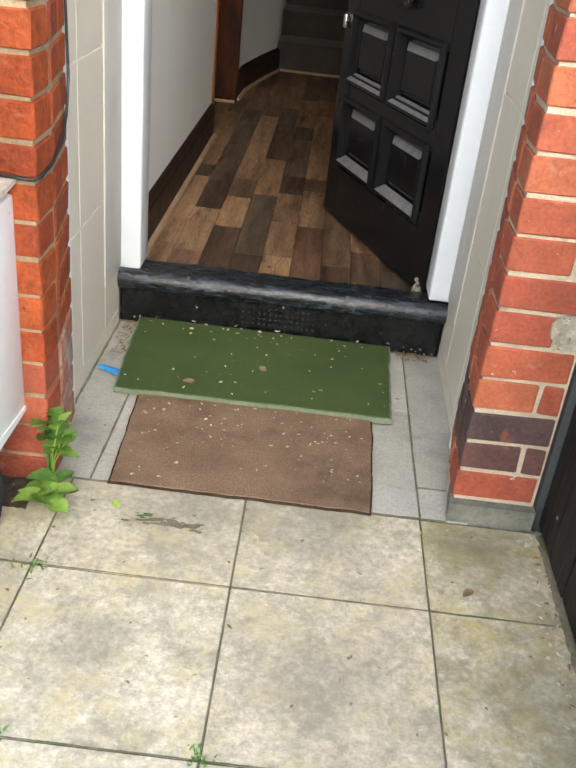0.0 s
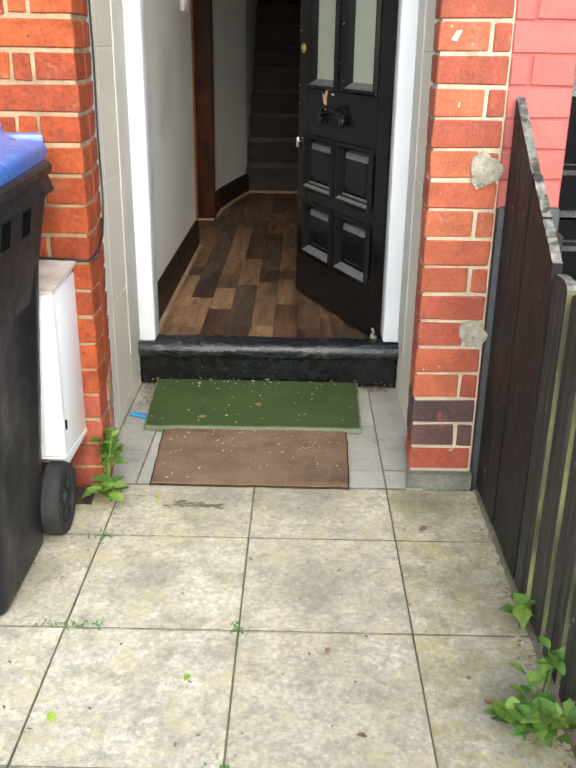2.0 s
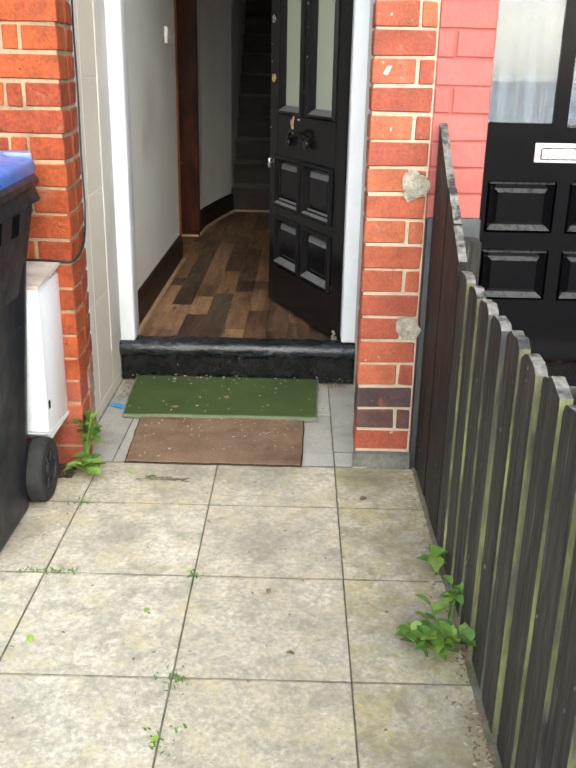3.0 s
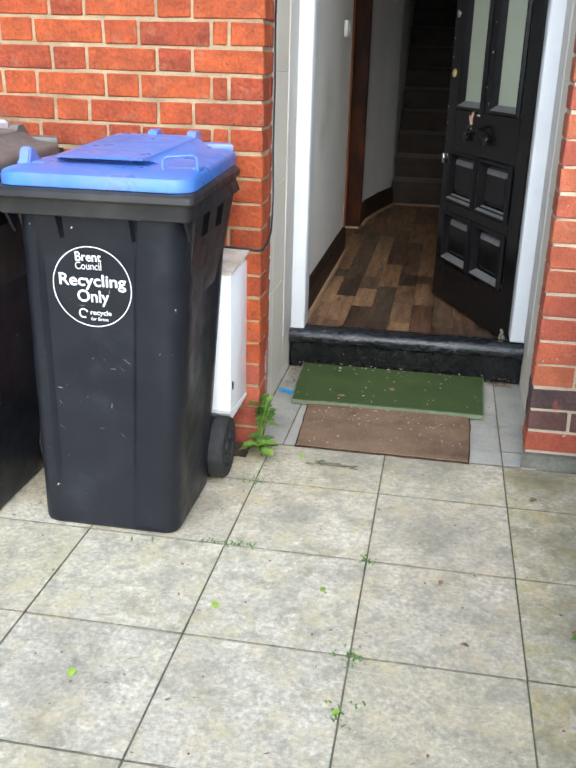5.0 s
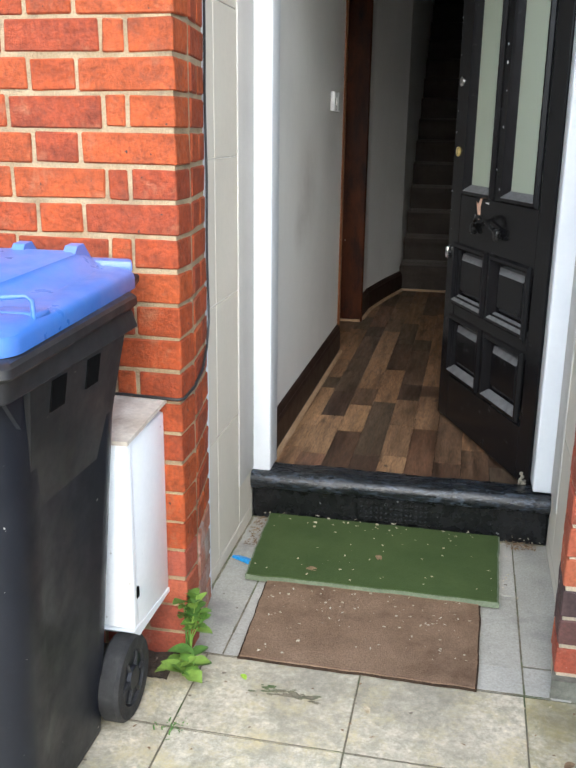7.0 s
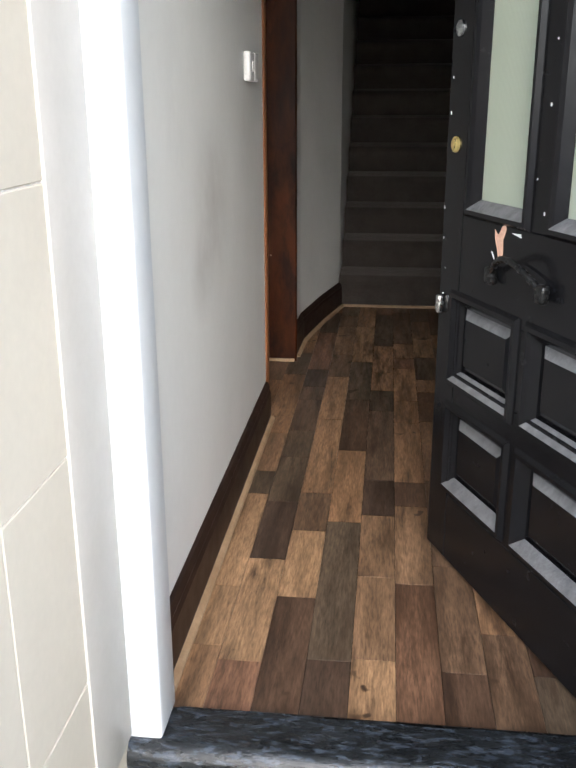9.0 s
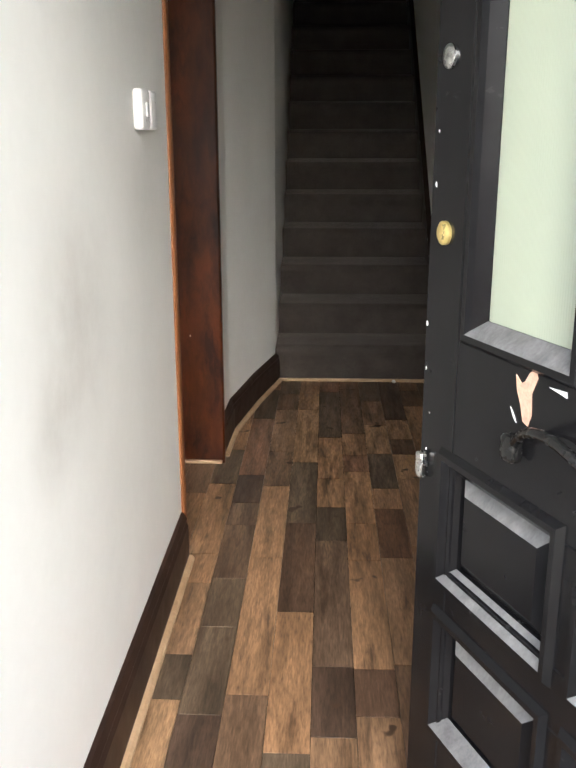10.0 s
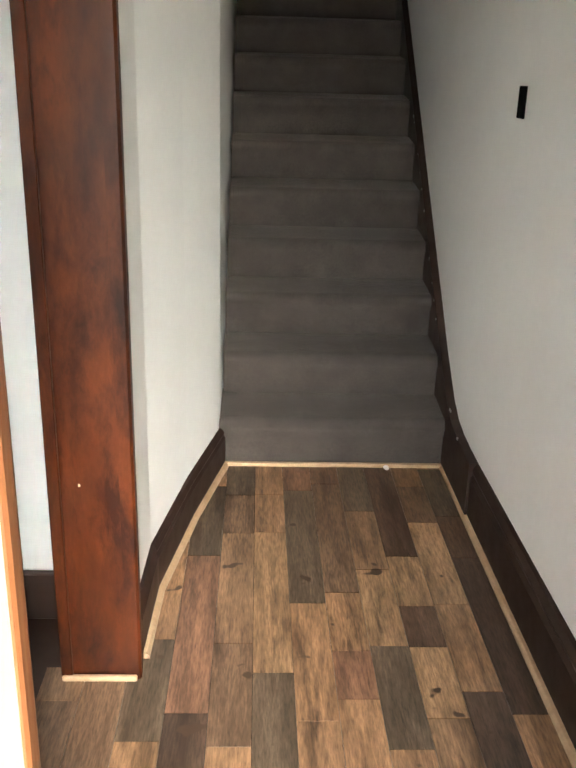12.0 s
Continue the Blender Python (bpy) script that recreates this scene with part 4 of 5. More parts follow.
def wheelie_bin(at, lid_material, label, sticker):
    """Origin on the ground under the middle of the front edge of the rim; the front faces -y."""
    b = thing("wheelie_bin", pose(*at) @ Matrix.Diagonal((1, 1, 1.012, 1)), label, "bin", "wheelie bins by the wall")
    base = (-0.232, 0.176, 0.080, 0.445)
    top = (-0.222, 0.226, 0.040, 0.520)

    def ring(f, z, grow=0.0, r=0.05, sunk=0.0):
        """A rounded outline whose front is sunk between two corner columns."""
        e = [a + (c - a) * f for a, c in zip(base, top)]
        out = round_rect(e[0] - grow, e[1] + grow, e[2] - grow, e[3] + grow, r, z)
        y0, yb = e[2] - grow, e[3] + grow
        xa, xb, xr2 = e[0] + 0.052, e[1] - 0.118, e[1] + grow
        front = [(xa, y0, z), (xa + 0.006, y0 + 0.3 * sunk, z), (xa + 0.016, y0 + sunk, z), (xb - 0.016, y0 + sunk, z), (xb - 0.006, y0 + 0.3 * sunk, z), (xb, y0, z)]
        flank = [(xr2, y0 + 0.09, z), (xr2 - 0.5 * sunk, y0 + 0.115, z), (xr2 - 0.5 * sunk, yb - 0.10, z), (xr2, yb - 0.075, z)]
        return out[:21] + front + out[21:] + flank
    rings = [ring(0, 0.003, -0.008, 0.035), ring(0, 0.010, -0.002, 0.042), ring(0, 0.026, 0.0, 0.045, 0.003)]
    for k in range(1, 17):
        f = k / 16
        rings.append(ring(f, 0.026 + f * 0.884, 0, 0.045 + 0.012 * f, 0.014 * min(1, f * 6) * (1 - min(1, max(0, (f - 0.90) / 0.08)))))
    part("body", loft(rings), BIN_BODY, b, "scuffed charcoal plastic body", 40)
    for x in (-0.10, 0.09):
        part("stacking_rib", loft([[(x - 0.007, 0.052, 0.84), (x, 0.040, 0.84), (x + 0.007, 0.052, 0.84)], [(x - 0.010, 0.05, 0.905), (x, 0.014, 0.905), (x + 0.010, 0.05, 0.905)]]), BIN_BODY, b)
    rim = [(0.016, 0.902), (0.010, 0.899), (0.006, 0.902), (0.002, 0.936), (-0.001, 0.940), (-0.008, 0.942), (-0.011, 0.946), (-0.010, 0.960), (-0.004, 0.966), (0.014, 0.968)]
    rr = [round_rect(-0.222, 0.226, 0.040, 0.520, 0.057, 0.9105)] + [round_rect(-0.252 + o, 0.252 - o, o, 0.565 - o, 0.018, z) for o, z in rim] + [round_rect(-0.225, 0.225, 0.04, 0.54, 0.03, 0.968)]
    bmr = loft(rr)
    for v in bmr.verts:
        if v.co.z > 0.898:
            v.co.z += 0.006 * v.co.y / 0.56
            if v.co.z > 0.911:
                v.co.x *= 1 - 0.16 * (min(max((v.co.y - 0.40) / 0.22, 0), 1)) ** 2
    part("rim", bmr, BIN_RIM, b, "faded grey-black rim", 35)
    sr = random.Random(int(abs(at[0]) * 1000))
    for k in range(26):
        z, x, ln, ang = sr.uniform(0.08, 0.86), sr.uniform(-0.15, 0.11), sr.uniform(0.004, 0.028) * (1 if k % 3 else 0.4), sr.choice((0, 0.1, -0.1, 1.4, 0.8, -0.7))
        f = (z - 0.026) / 0.884
        yf = base[2] + (top[2] - base[2]) * f + 0.0128
        c, s2 = math.cos(ang), math.sin(ang)
        out = [(-0.5, 0.0), (-0.1, 0.05), (0.5, 0.02), (0.2, -0.045)]
        bms = bmesh.new()
        bms.faces.new([bms.verts.new((x + ln * (p * c - q * s2), yf - ln * 0.09 * (p * s2 + q * c), z + ln * (p * s2 + q * c))) for p, q in out])
        part("scuff", bms, SCUFF, b)
    for s in (-1, 1):
        part("gusset", prism([(0.010, 0.914), (0.080, 0.914), (0.062, 0.845)], "x", s * 0.232 - 0.004, s * 0.232 + 0.004), BIN_BODY, b)
        flange = part("side_shoulder", loft([[(s * (xo - 0.03), ya, z), (s * xo, ya, z), (s * xo, yb, z), (s * (xo - 0.03), yb, z)] for xo, ya, yb, z in ((0.196 if s > 0 else 0.216, 0.13, 0.44, 0.60), (0.224, 0.110, 0.47, 0.80), (0.242, 0.092, 0.49, 0.912))]), BIN_RIM, b, "", 40)
        for v in flange.data.vertices:
            if v.co.z > 0.9:
                v.co.z += 0.006 * v.co.y / 0.56
        for y0 in (0.170, 0.312):
            part("slot", loft([[(s * (xo - 0.006), y0, z), (s * xo, y0, z), (s * xo, y0 + 0.054, z), (s * (xo - 0.006), y0 + 0.054, z)] for xo, z in ((0.2325, 0.838), (0.2412, 0.894))]), HOLE, flange)

    def shaped(bm):
        """The lid narrows and climbs towards its hinge."""
        for v in bm.verts:
            k = min(max((v.co.y - 0.44) / 0.22, 0), 1)
            v.co.x *= 1 - 0.22 * k * k
            v.co.z += 0.006 * max(v.co.y, 0) / 0.67
        return bm

    lid = part("lid", shaped(loft([round_rect(-0.240, 0.240, 0.016, 0.655, 0.05, 0.966), round_rect(-0.250, 0.250, 0.006, 0.665, 0.055, 0.969), round_rect(-0.250, 0.250, 0.006, 0.665, 0.055, 0.990), round_rect(-0.247, 0.247, 0.010, 0.664, 0.055, 0.999),
                                   round_rect(-0.240, 0.240, 0.030, 0.655, 0.05, 1.004), round_rect(-0.215, 0.215, 0.070, 0.635, 0.05, 1.010)])), lid_material, b, "", 35)
    def hump_ring(x0, x1, ya, yb, z, rise, r):
        out = []
        for p in round_rect(-1, 1, ya, yb, r, 0, 5):
            f = (p[1] - ya) / (yb - ya)
            out.append((p[0] * (x0 + (x1 - x0) * f) - 0.022, p[1], z + rise * f))
        return out
    hump = [hump_ring(0.200, 0.190, 0.175, 0.640, 1.009, 0.0, 0.06), hump_ring(0.150, 0.165, 0.185, 0.630, 1.013, 0.010, 0.06), hump_ring(0.126, 0.150, 0.168, 0.615, 1.019, 0.014, 0.05),
            hump_ring(0.118, 0.138, 0.128, 0.600, 1.024, 0.014, 0.035), hump_ring(0.117, 0.136, 0.126, 0.597, 1.029, 0.014, 0.035), hump_ring(0.104, 0.124, 0.140, 0.585, 1.032, 0.014, 0.035)]
    part("hump", shaped(loft(hump)), lid_material, lid, "", 50)
    part("back_ledge", shaped(boxes((-0.245, 0.245, 0.628, 0.668, 0.995, 1.022), bevel=0.008, seg=2)), lid_material, lid, "", 40)
    for x in (-0.03, 0.09):
        part("hinge_lug", prism([(0.55, 1.03), (0.58, 1.062), (0.61, 1.064), (0.665, 1.01)], "x", x - 0.014, x + 0.014), lid_material, lid)
    arch = [(0.152, 0.108, 1.004), (0.153, 0.110, 1.032), (0.160, 0.113, 1.040), (0.222, 0.133, 1.043), (0.231, 0.136, 1.036), (0.233, 0.136, 1.004)]
    part("lid_grip", tube(arch, 0.0042, 8), lid_material, lid, "", 60)
    part("grip_recess", boxes((0.150, 0.236, 0.142, 0.190, 1.000, 1.014), bevel=0.005, seg=2), lid_material, lid, "", 50)
    lug = prism([(0.095, 1.004), (0.112, 1.046), (0.128, 1.050), (0.165, 1.018), (0.175, 1.004)], "x", -0.226, -0.196)
    bmesh.ops.bevel(lug, geom=lug.edges[:], offset=0.004, segments=2, affect="EDGES")
    part("lid_lug", lug, lid_material, lid, "", 50)
    part("lug_foot", boxes((-0.236, -0.160, 0.108, 0.170, 1.000, 1.014), bevel=0.005, seg=2), lid_material, lid, "", 50)
    part("rear_handle", tube([(-0.19, 0.55, 0.95), (-0.19, 0.685, 0.98), (0.19, 0.685, 0.98), (0.19, 0.55, 0.95)], 0.012, 8), BIN_BODY, b, "", 60)
    for s, xo in ((-1, -0.280), (1, 0.226)):
        def ringx(x, r):
            return [(x, 0.490 + r * math.cos(a), 0.101 + r * math.sin(a)) for a in [2 * math.pi * k / 32 for k in range(32)]]
        wheel = part("wheel", loft([ringx(xo - s * 0.052, 0.060), ringx(xo - s * 0.052, 0.092), ringx(xo - s * 0.044, 0.100), ringx(xo - s * 0.008, 0.100), ringx(xo, 0.093), ringx(xo, 0.064), ringx(xo - s * 0.010, 0.060)]), RUBBER, b, "", 40)
        part("hub", loft([ringx(xo - s * 0.02, 0.062), ringx(xo - s * 0.006, 0.058), ringx(xo - s * 0.006, 0.030), ringx(xo + s * 0.002, 0.026), ringx(xo + s * 0.002, 0.010)]), BIN_BODY, wheel, "", 40)
        for k in range(6):
            a = math.pi * k / 3
            part("spoke", tube([(xo - s * 0.004, 0.490 + 0.024 * math.cos(a), 0.101 + 0.024 * math.sin(a)), (xo - s * 0.004, 0.490 + 0.058 * math.cos(a), 0.101 + 0.058 * math.sin(a))], 0.005, 6), RUBBER, wheel)
    part("axle", tube([(-0.24, 0.490, 0.101), (0.19, 0.490, 0.101)], 0.012, 8), IRON, b)
    if sticker:
        st = new("sticker")
        st.parent = b
        f = (0.742 - 0.026) / 0.884
        st.matrix_basis = pose(-0.030, base[2] + (top[2] - base[2]) * f + 0.0115, 0.714, 3.4, 0, 0) @ Matrix.Scale(1.03, 4)
        tagged(st, "round white printed recycling badge")
        n = 64
        bmr = bmesh.new()
        ring_v = [[bmr.verts.new((r * math.cos(2 * math.pi * k / n), 0, r * math.sin(2 * math.pi * k / n))) for k in range(n)] for r in (0.1012, 0.1038)]
        for k in range(n):
            bmr.faces.new((ring_v[0][k], ring_v[0][(k + 1) % n], ring_v[1][(k + 1) % n], ring_v[1][k]))
        part("badge_ring", bmr, STICKER, st)
        lettering("Brent", 0.033, (-0.006, 0, 0.076), st, 0.068, 0.0006)
        lettering("Council", 0.027, (-0.006, 0, 0.053), st, 0.068)
        lettering("Recycling", 0.043, (0, 0, 0.016), st, 0.176, 0.0009)
        lettering("Only", 0.043, (0, 0, -0.025), st, 0.084, 0.0009)
        mark = [(-0.028 + r * math.cos(a), -0.069 + r * math.sin(a)) for r, seq in ((0.013, range(0, 15)), (0.009, range(14, -1, -1))) for a in [radians(20 + 20 * k) for k in seq]]
        part("badge_mark", prism(mark, "y", -0.0004, 0.0), STICKER, st)
        lettering("recycle", 0.018, (0.018, 0, -0.066), st, 0.056, 0.0003)
        lettering("for Brent", 0.012, (0.014, 0, -0.083), st, 0.046)
    return b


wheelie_bin((-0.681, 1.080, 0), BIN_BLUE, "charcoal wheelie bin with a scuffed blue lid", True)
wheelie_bin((-1.235, 1.060, 0), BIN_GREY, "dark wheelie bin with a dull grey lid", False)


# ---- picket fence ----
fence = thing("picket_fence", pose(0, 0, 0), "dark-stained picket fence with worn mossy edges", "fence")


def picket(y0, y1, ztop0, ztop1, wob):
    """A board with a rounded or slanting head; its sawn edges are a second material."""
    mid, n = (y0 + y1) / 2, 11
    if abs(ztop0 - ztop1) > 0.01:
        head = [(y1 + (y0 - y1) * k / n, ztop1 + (ztop0 - ztop1) * k / n + 0.007 * noise.noise(Vector((y0 * 40, k * 1.3, 3)))) for k in range(n + 1)]
    else:
        head = [(mid + (y1 - mid) * math.cos(math.pi * k / n), ztop0 - 0.026 + 0.026 * math.sin(math.pi * k / n) ** 0.7 + 0.007 * noise.noise(Vector((y0 * 37, k * 1.9, 8)))) for k in range(n + 1)]
    out = [(y0, 0.012), (y1, 0.012)] + head
    bm = prism(out, "x", 0.713 + wob, 0.735 + wob)
    bm.normal_update()
    bmesh.ops.recalc_face_normals(bm, faces=bm.faces)
    for f in bm.faces:
        if abs(f.normal.x) < 0.5:
            f.material_index = 2 if f.normal.z > 0.25 else 1
    sloped = abs(ztop0 - ztop1) > 0.01
    return part("picket", bm, [FENCE_BLACK if sloped else FENCE, FENCE_BLACK if sloped else FENCE_EDGE, FENCE_TOP], fence)


curve = [(1.868, 1.135), (1.745, 1.055), (1.62, 0.972), (1.49, 0.893), (1.362, 0.818)]
for (ya, za), (yb, zb) in zip(curve, curve[1:]):
    picket(yb + 0.003, ya - 0.003, zb, za, rng.uniform(-0.002, 0.002))
y = 1.350
while y > -2.2:
    picket(y - 0.104, y, 0.806 + rng.uniform(-0.006, 0.006), 0.806, rng.uniform(-0.002, 0.003))
    y -= 0.134
for z in (0.22, 0.62):
    part("fence_rail", boxes((0.738, 0.775, -2.3, 1.868, z, z + 0.07), bevel=0.004), FENCE, fence)
for yp in (-2.2, -0.2, 1.80):
    part("fence_post", boxes((0.776, 0.85, yp - 0.04, yp + 0.04, -0.02, 0.80), bevel=0.006), FENCE, fence)


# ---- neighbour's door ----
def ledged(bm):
    """Faces that slope up to the front take a paler grey as painted sheen."""
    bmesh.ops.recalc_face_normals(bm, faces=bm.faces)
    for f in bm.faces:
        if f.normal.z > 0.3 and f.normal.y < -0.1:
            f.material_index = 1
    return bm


nd = tagged(new("door_2"), "neighbour's closed black door with lace-curtained glass", "door", "", "structure")
nd.matrix_basis = pose(0, 0, 0)
part("door_frame", boxes((0.86, 0.985, 2.64, 2.655, 0.13, 2.2), (1.86, 1.90, 2.64, 2.655, 0.13, 2.2)), NB_DOOR, nd)
part("leaf", boxes((1.0, 1.86, 2.70, 2.74, 0.13, 2.2), (1.045, 1.64, 2.67, 2.70, 0.13, 0.394), (1.045, 1.64, 2.67, 2.70, 0.602, 0.672), (1.045, 1.64, 2.67, 2.70, 0.876, 1.085),
                   (0.985, 1.02, 2.67, 2.70, 1.085, 2.2), (0.985, 1.045, 2.67, 2.70, 0.13, 1.085), (1.319, 1.37, 2.67, 2.70, 0.394, 0.602), (1.319, 1.37, 2.67, 2.70, 0.672, 0.876),
                   (1.64, 1.86, 2.67, 2.70, 0.13, 1.085), (1.60, 1.86, 2.67, 2.70, 1.085, 2.2), (1.275, 1.33, 2.67, 2.70, 1.085, 2.2)), NB_DOOR, nd)
for x0, x1 in ((1.045, 1.319), (1.37, 1.64)):
    for z0, z1 in ((0.394, 0.602), (0.672, 0.876)):
        o = 0.045
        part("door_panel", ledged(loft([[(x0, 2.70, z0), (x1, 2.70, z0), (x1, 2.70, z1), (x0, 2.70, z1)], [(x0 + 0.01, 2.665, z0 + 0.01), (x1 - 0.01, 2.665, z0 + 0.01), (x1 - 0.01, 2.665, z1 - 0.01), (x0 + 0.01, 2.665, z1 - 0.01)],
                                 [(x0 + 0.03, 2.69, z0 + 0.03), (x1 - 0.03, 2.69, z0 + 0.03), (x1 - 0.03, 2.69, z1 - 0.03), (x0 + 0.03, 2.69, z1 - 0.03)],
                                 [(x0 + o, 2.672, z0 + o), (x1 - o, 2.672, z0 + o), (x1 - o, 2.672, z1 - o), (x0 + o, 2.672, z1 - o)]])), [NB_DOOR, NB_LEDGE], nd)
for x0, x1 in ((1.02, 1.275), (1.33, 1.60)):
    bml = bmesh.new()
    cols = []
    for k in range(41):
        xx = x0 + (x1 - x0) * k / 40
        yy = 2.696 - 0.0012 * math.sin(k * 0.9)
        cols.append([bml.verts.new((xx, yy, zz)) for zz in (1.092 + 0.004 * math.sin(k * 1.3), 1.5, 2.18)])
    for a, b in zip(cols, cols[1:]):
        for k in range(2):
            bml.faces.new((a[k], b[k], b[k + 1], a[k + 1]))
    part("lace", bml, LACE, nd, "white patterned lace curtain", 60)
    gp = part("glass_pane", boxes((x0, x1, 2.680, 2.684, 1.085, 2.19)), CLEAR, nd)
    gp.visible_shadow = False
part("glazing_rail", boxes((1.02, 1.275, 2.672, 2.679, 1.085, 1.098)), NB_DOOR, nd)
lb = part("letter_box", boxes((1.212, 1.46, 2.655, 2.67, 0.950, 1.025), bevel=0.006, seg=2), WHITE_GLOSS, nd, "white metal letter flap", 40)
part("flap", boxes((1.235, 1.44, 2.648, 2.656, 0.962, 1.008), bevel=0.004), CHROME, lb)
nstep = thing("neighbour_step", pose(0, 0, 0), "black painted step before the neighbour's door", "doorstep")
part("slab", boxes((0.865, 1.895, 2.36, 2.66, -0.02, 0.130), bevel=0.012, seg=2), BLACK_SILL, nstep, "", 40)


# ---- small outdoor things ----
def leaf_mesh(bm, base, yaw, pitch, length, width, curl=0.25, lobes=0):
    m = Matrix.Translation(base) @ pose(0, 0, 0, 0, 0, yaw) @ pose(0, 0, 0, pitch, 0, 0)
    n, rows = 6, []
    for k in range(n + 1):
        f = k / n
        w = width * (math.sin(math.pi * min(1, f * 0.93 + 0.05)) ** 0.8) * (1 + (0.22 * math.sin(f * lobes * 6.28) if lobes else 0))
        zc = -curl * length * f * f
        rows.append([bm.verts.new(m @ Vector((s * w / 2, f * length, zc + (0.16 * w if s else 0)))) for s in (-1, 0, 1)])
    for a, b in zip(rows, rows[1:]):
        for k in range(2):
            bm.faces.new((a[k], a[k + 1], b[k + 1], b[k]))


def weed(at, height, spread, stems, leaves, size, label, seed):
    r = random.Random(seed)
    w = thing("weed", pose(*at), label, "weed", "weeds at the wall foot")
    for s in range(stems):
        a, lean = r.uniform(0, 6.28), r.uniform(0.15, 1.0) * spread
        tip = Vector((math.cos(a) * lean, math.sin(a) * lean, height * r.uniform(0.6, 1.0)))
        pts = [Vector((0.006 * math.cos(a), 0.006 * math.sin(a), -0.01)), tip * 0.35 + Vector((0, 0, height * 0.12)), tip * 0.7 + Vector((0, 0, height * 0.06)), tip]
        part("stem", tube(pts, 0.0018, 5), LEAF, w)
        for k in range(leaves):
            f = 0.25 + 0.75 * (k + 1) / leaves
            p = pts[1].lerp(pts[3], f)
            bm = bmesh.new()
            leaf_mesh(bm, p, r.uniform(0, 360), r.uniform(5, 55), size * r.uniform(0.6, 1.15), size * r.uniform(0.5, 0.8), r.uniform(0.1, 0.5), r.choice((0, 2, 3)))
            part("leaf", bm, LEAF, w, "", 60)
    return w


weed((-0.405, 1.800, 0), 0.20, 0.06, 7, 6, 0.042, "bushy green weed growing at the wall foot", 3)
weed((-0.375, 1.745, 0), 0.07, 0.06, 5, 4, 0.060, "low broad-leaved green weed by the wall", 4)
weed((0.655, 0.850, 0), 0.09, 0.085, 10, 5, 0.045, "lobed green weed spreading at the fence foot", 5)
weed((0.692, 0.970, 0), 0.13, 0.025, 4, 4, 0.036, "small green weed against the fence", 6)
weed((0.690, 1.180, 0), 0.07, 0.02, 3, 2, 0.060, "upright single-leaf green weed against the fence", 8)
weed((0.625, 0.83, 0), 0.06, 0.08, 4, 3, 0.05, "low yellowish weed on the paving", 12)

moss = bmesh.new()
for cx, cy, n, sp in ((-0.372, 1.155, 70, 0.03), (0.038, 1.150, 30, 0.012), (0.042, 0.735, 60, 0.016), (-0.362, 1.548, 40, 0.018), (0.05, 0.55, 30, 0.02), (-0.60, 1.135, 18, 0.02)):
    for k in range(n):
        x, yv = cx + rng.gauss(0, sp * (1.6 if n == 70 else 1)), cy + rng.gauss(0, sp * (0.25 if n == 70 else 1))
        leaf_mesh(moss, Vector((x, yv, -0.004)), rng.uniform(0, 360), rng.uniform(20, 75), rng.uniform(0.008, 0.02), rng.uniform(0.003, 0.006))
tagged(part("joint_grass", moss, LEAF), "tufts of moss and grass in paving joints", "grass", "", "stuff")

flakes = bmesh.new()


def flake(x, yv, z, s):
    a, n = rng.uniform(0, 6.28), rng.randint(4, 6)
    el = rng.uniform(0.3, 0.9)
    vs = []
    for k in range(n):
        t = 2 * math.pi * k / n
        px, py = s * math.cos(t), s * el * math.sin(t) * rng.uniform(0.6, 1.1)
        vs.append(flakes.verts.new((x + px * math.cos(a) - py * math.sin(a), yv + px * math.sin(a) + py * math.cos(a), z + rng.uniform(0, 0.003))))
    flakes.faces.new(vs)


for k in range(120):
    flake(rng.uniform(-0.27, 0.31), 1.86 + 0.36 * rng.random() ** 0.8, 0.0155, rng.uniform(0.002, 0.0065))
for k in range(60):
    flake(rng.gauss(0.02, 0.22), rng.uniform(2.25, 2.63), 0.0305, rng.uniform(0.002, 0.007))
for k in range(14):
    flake(rng.uniform(0.35, 0.42), rng.uniform(2.27, 2.42), 0.0305 if k % 2 else 0.009, rng.uniform(0.003, 0.007))
for k in range(50):
    flake(rng.uniform(-0.42, 0.50), rng.uniform(2.60, 2.67), 0.031 if k % 3 else 0.012, rng.uniform(0.003, 0.009))
for k in range(110):
    flake(rng.uniform(-1.3, 0.69), rng.uniform(-0.6, 1.82), 0.004, rng.uniform(0.002, 0.006))
for k in range(70):
    flake(0.70 - abs(rng.gauss(0, 0.03)), rng.uniform(0.3, 1.85), 0.005, rng.uniform(0.003, 0.009))
tagged(part("petal_litter", flakes, PETAL), "scattered pale petals and crumbs on mats and paving", "litter", "", "stuff")

dirt = bmesh.new()
for k in range(560):
    side = rng.random()
    if side < 0.22:
        x, yv = 0.705 - abs(rng.gauss(0, 0.022)), rng.uniform(0.35, 0.86)
    elif side < 0.45:
        x, yv = 0.708 - abs(rng.gauss(0, 0.022)), rng.uniform(0.2, 1.86)
    elif side < 0.65:
        x, yv = rng.uniform(-0.43, -0.385), rng.uniform(2.45, 2.67)
    elif side < 0.8:
        x, yv = rng.uniform(0.42, 0.51), rng.uniform(2.62, 2.67)
    else:
        x, yv = rng.uniform(-1.2, 0.6), rng.uniform(-0.4, 1.8)
    leaf_mesh(dirt, Vector((x, yv, 0.006)), rng.uniform(0, 360), rng.uniform(-5, 25), rng.uniform(0.004, 0.015), rng.uniform(0.002, 0.007), 0.3)
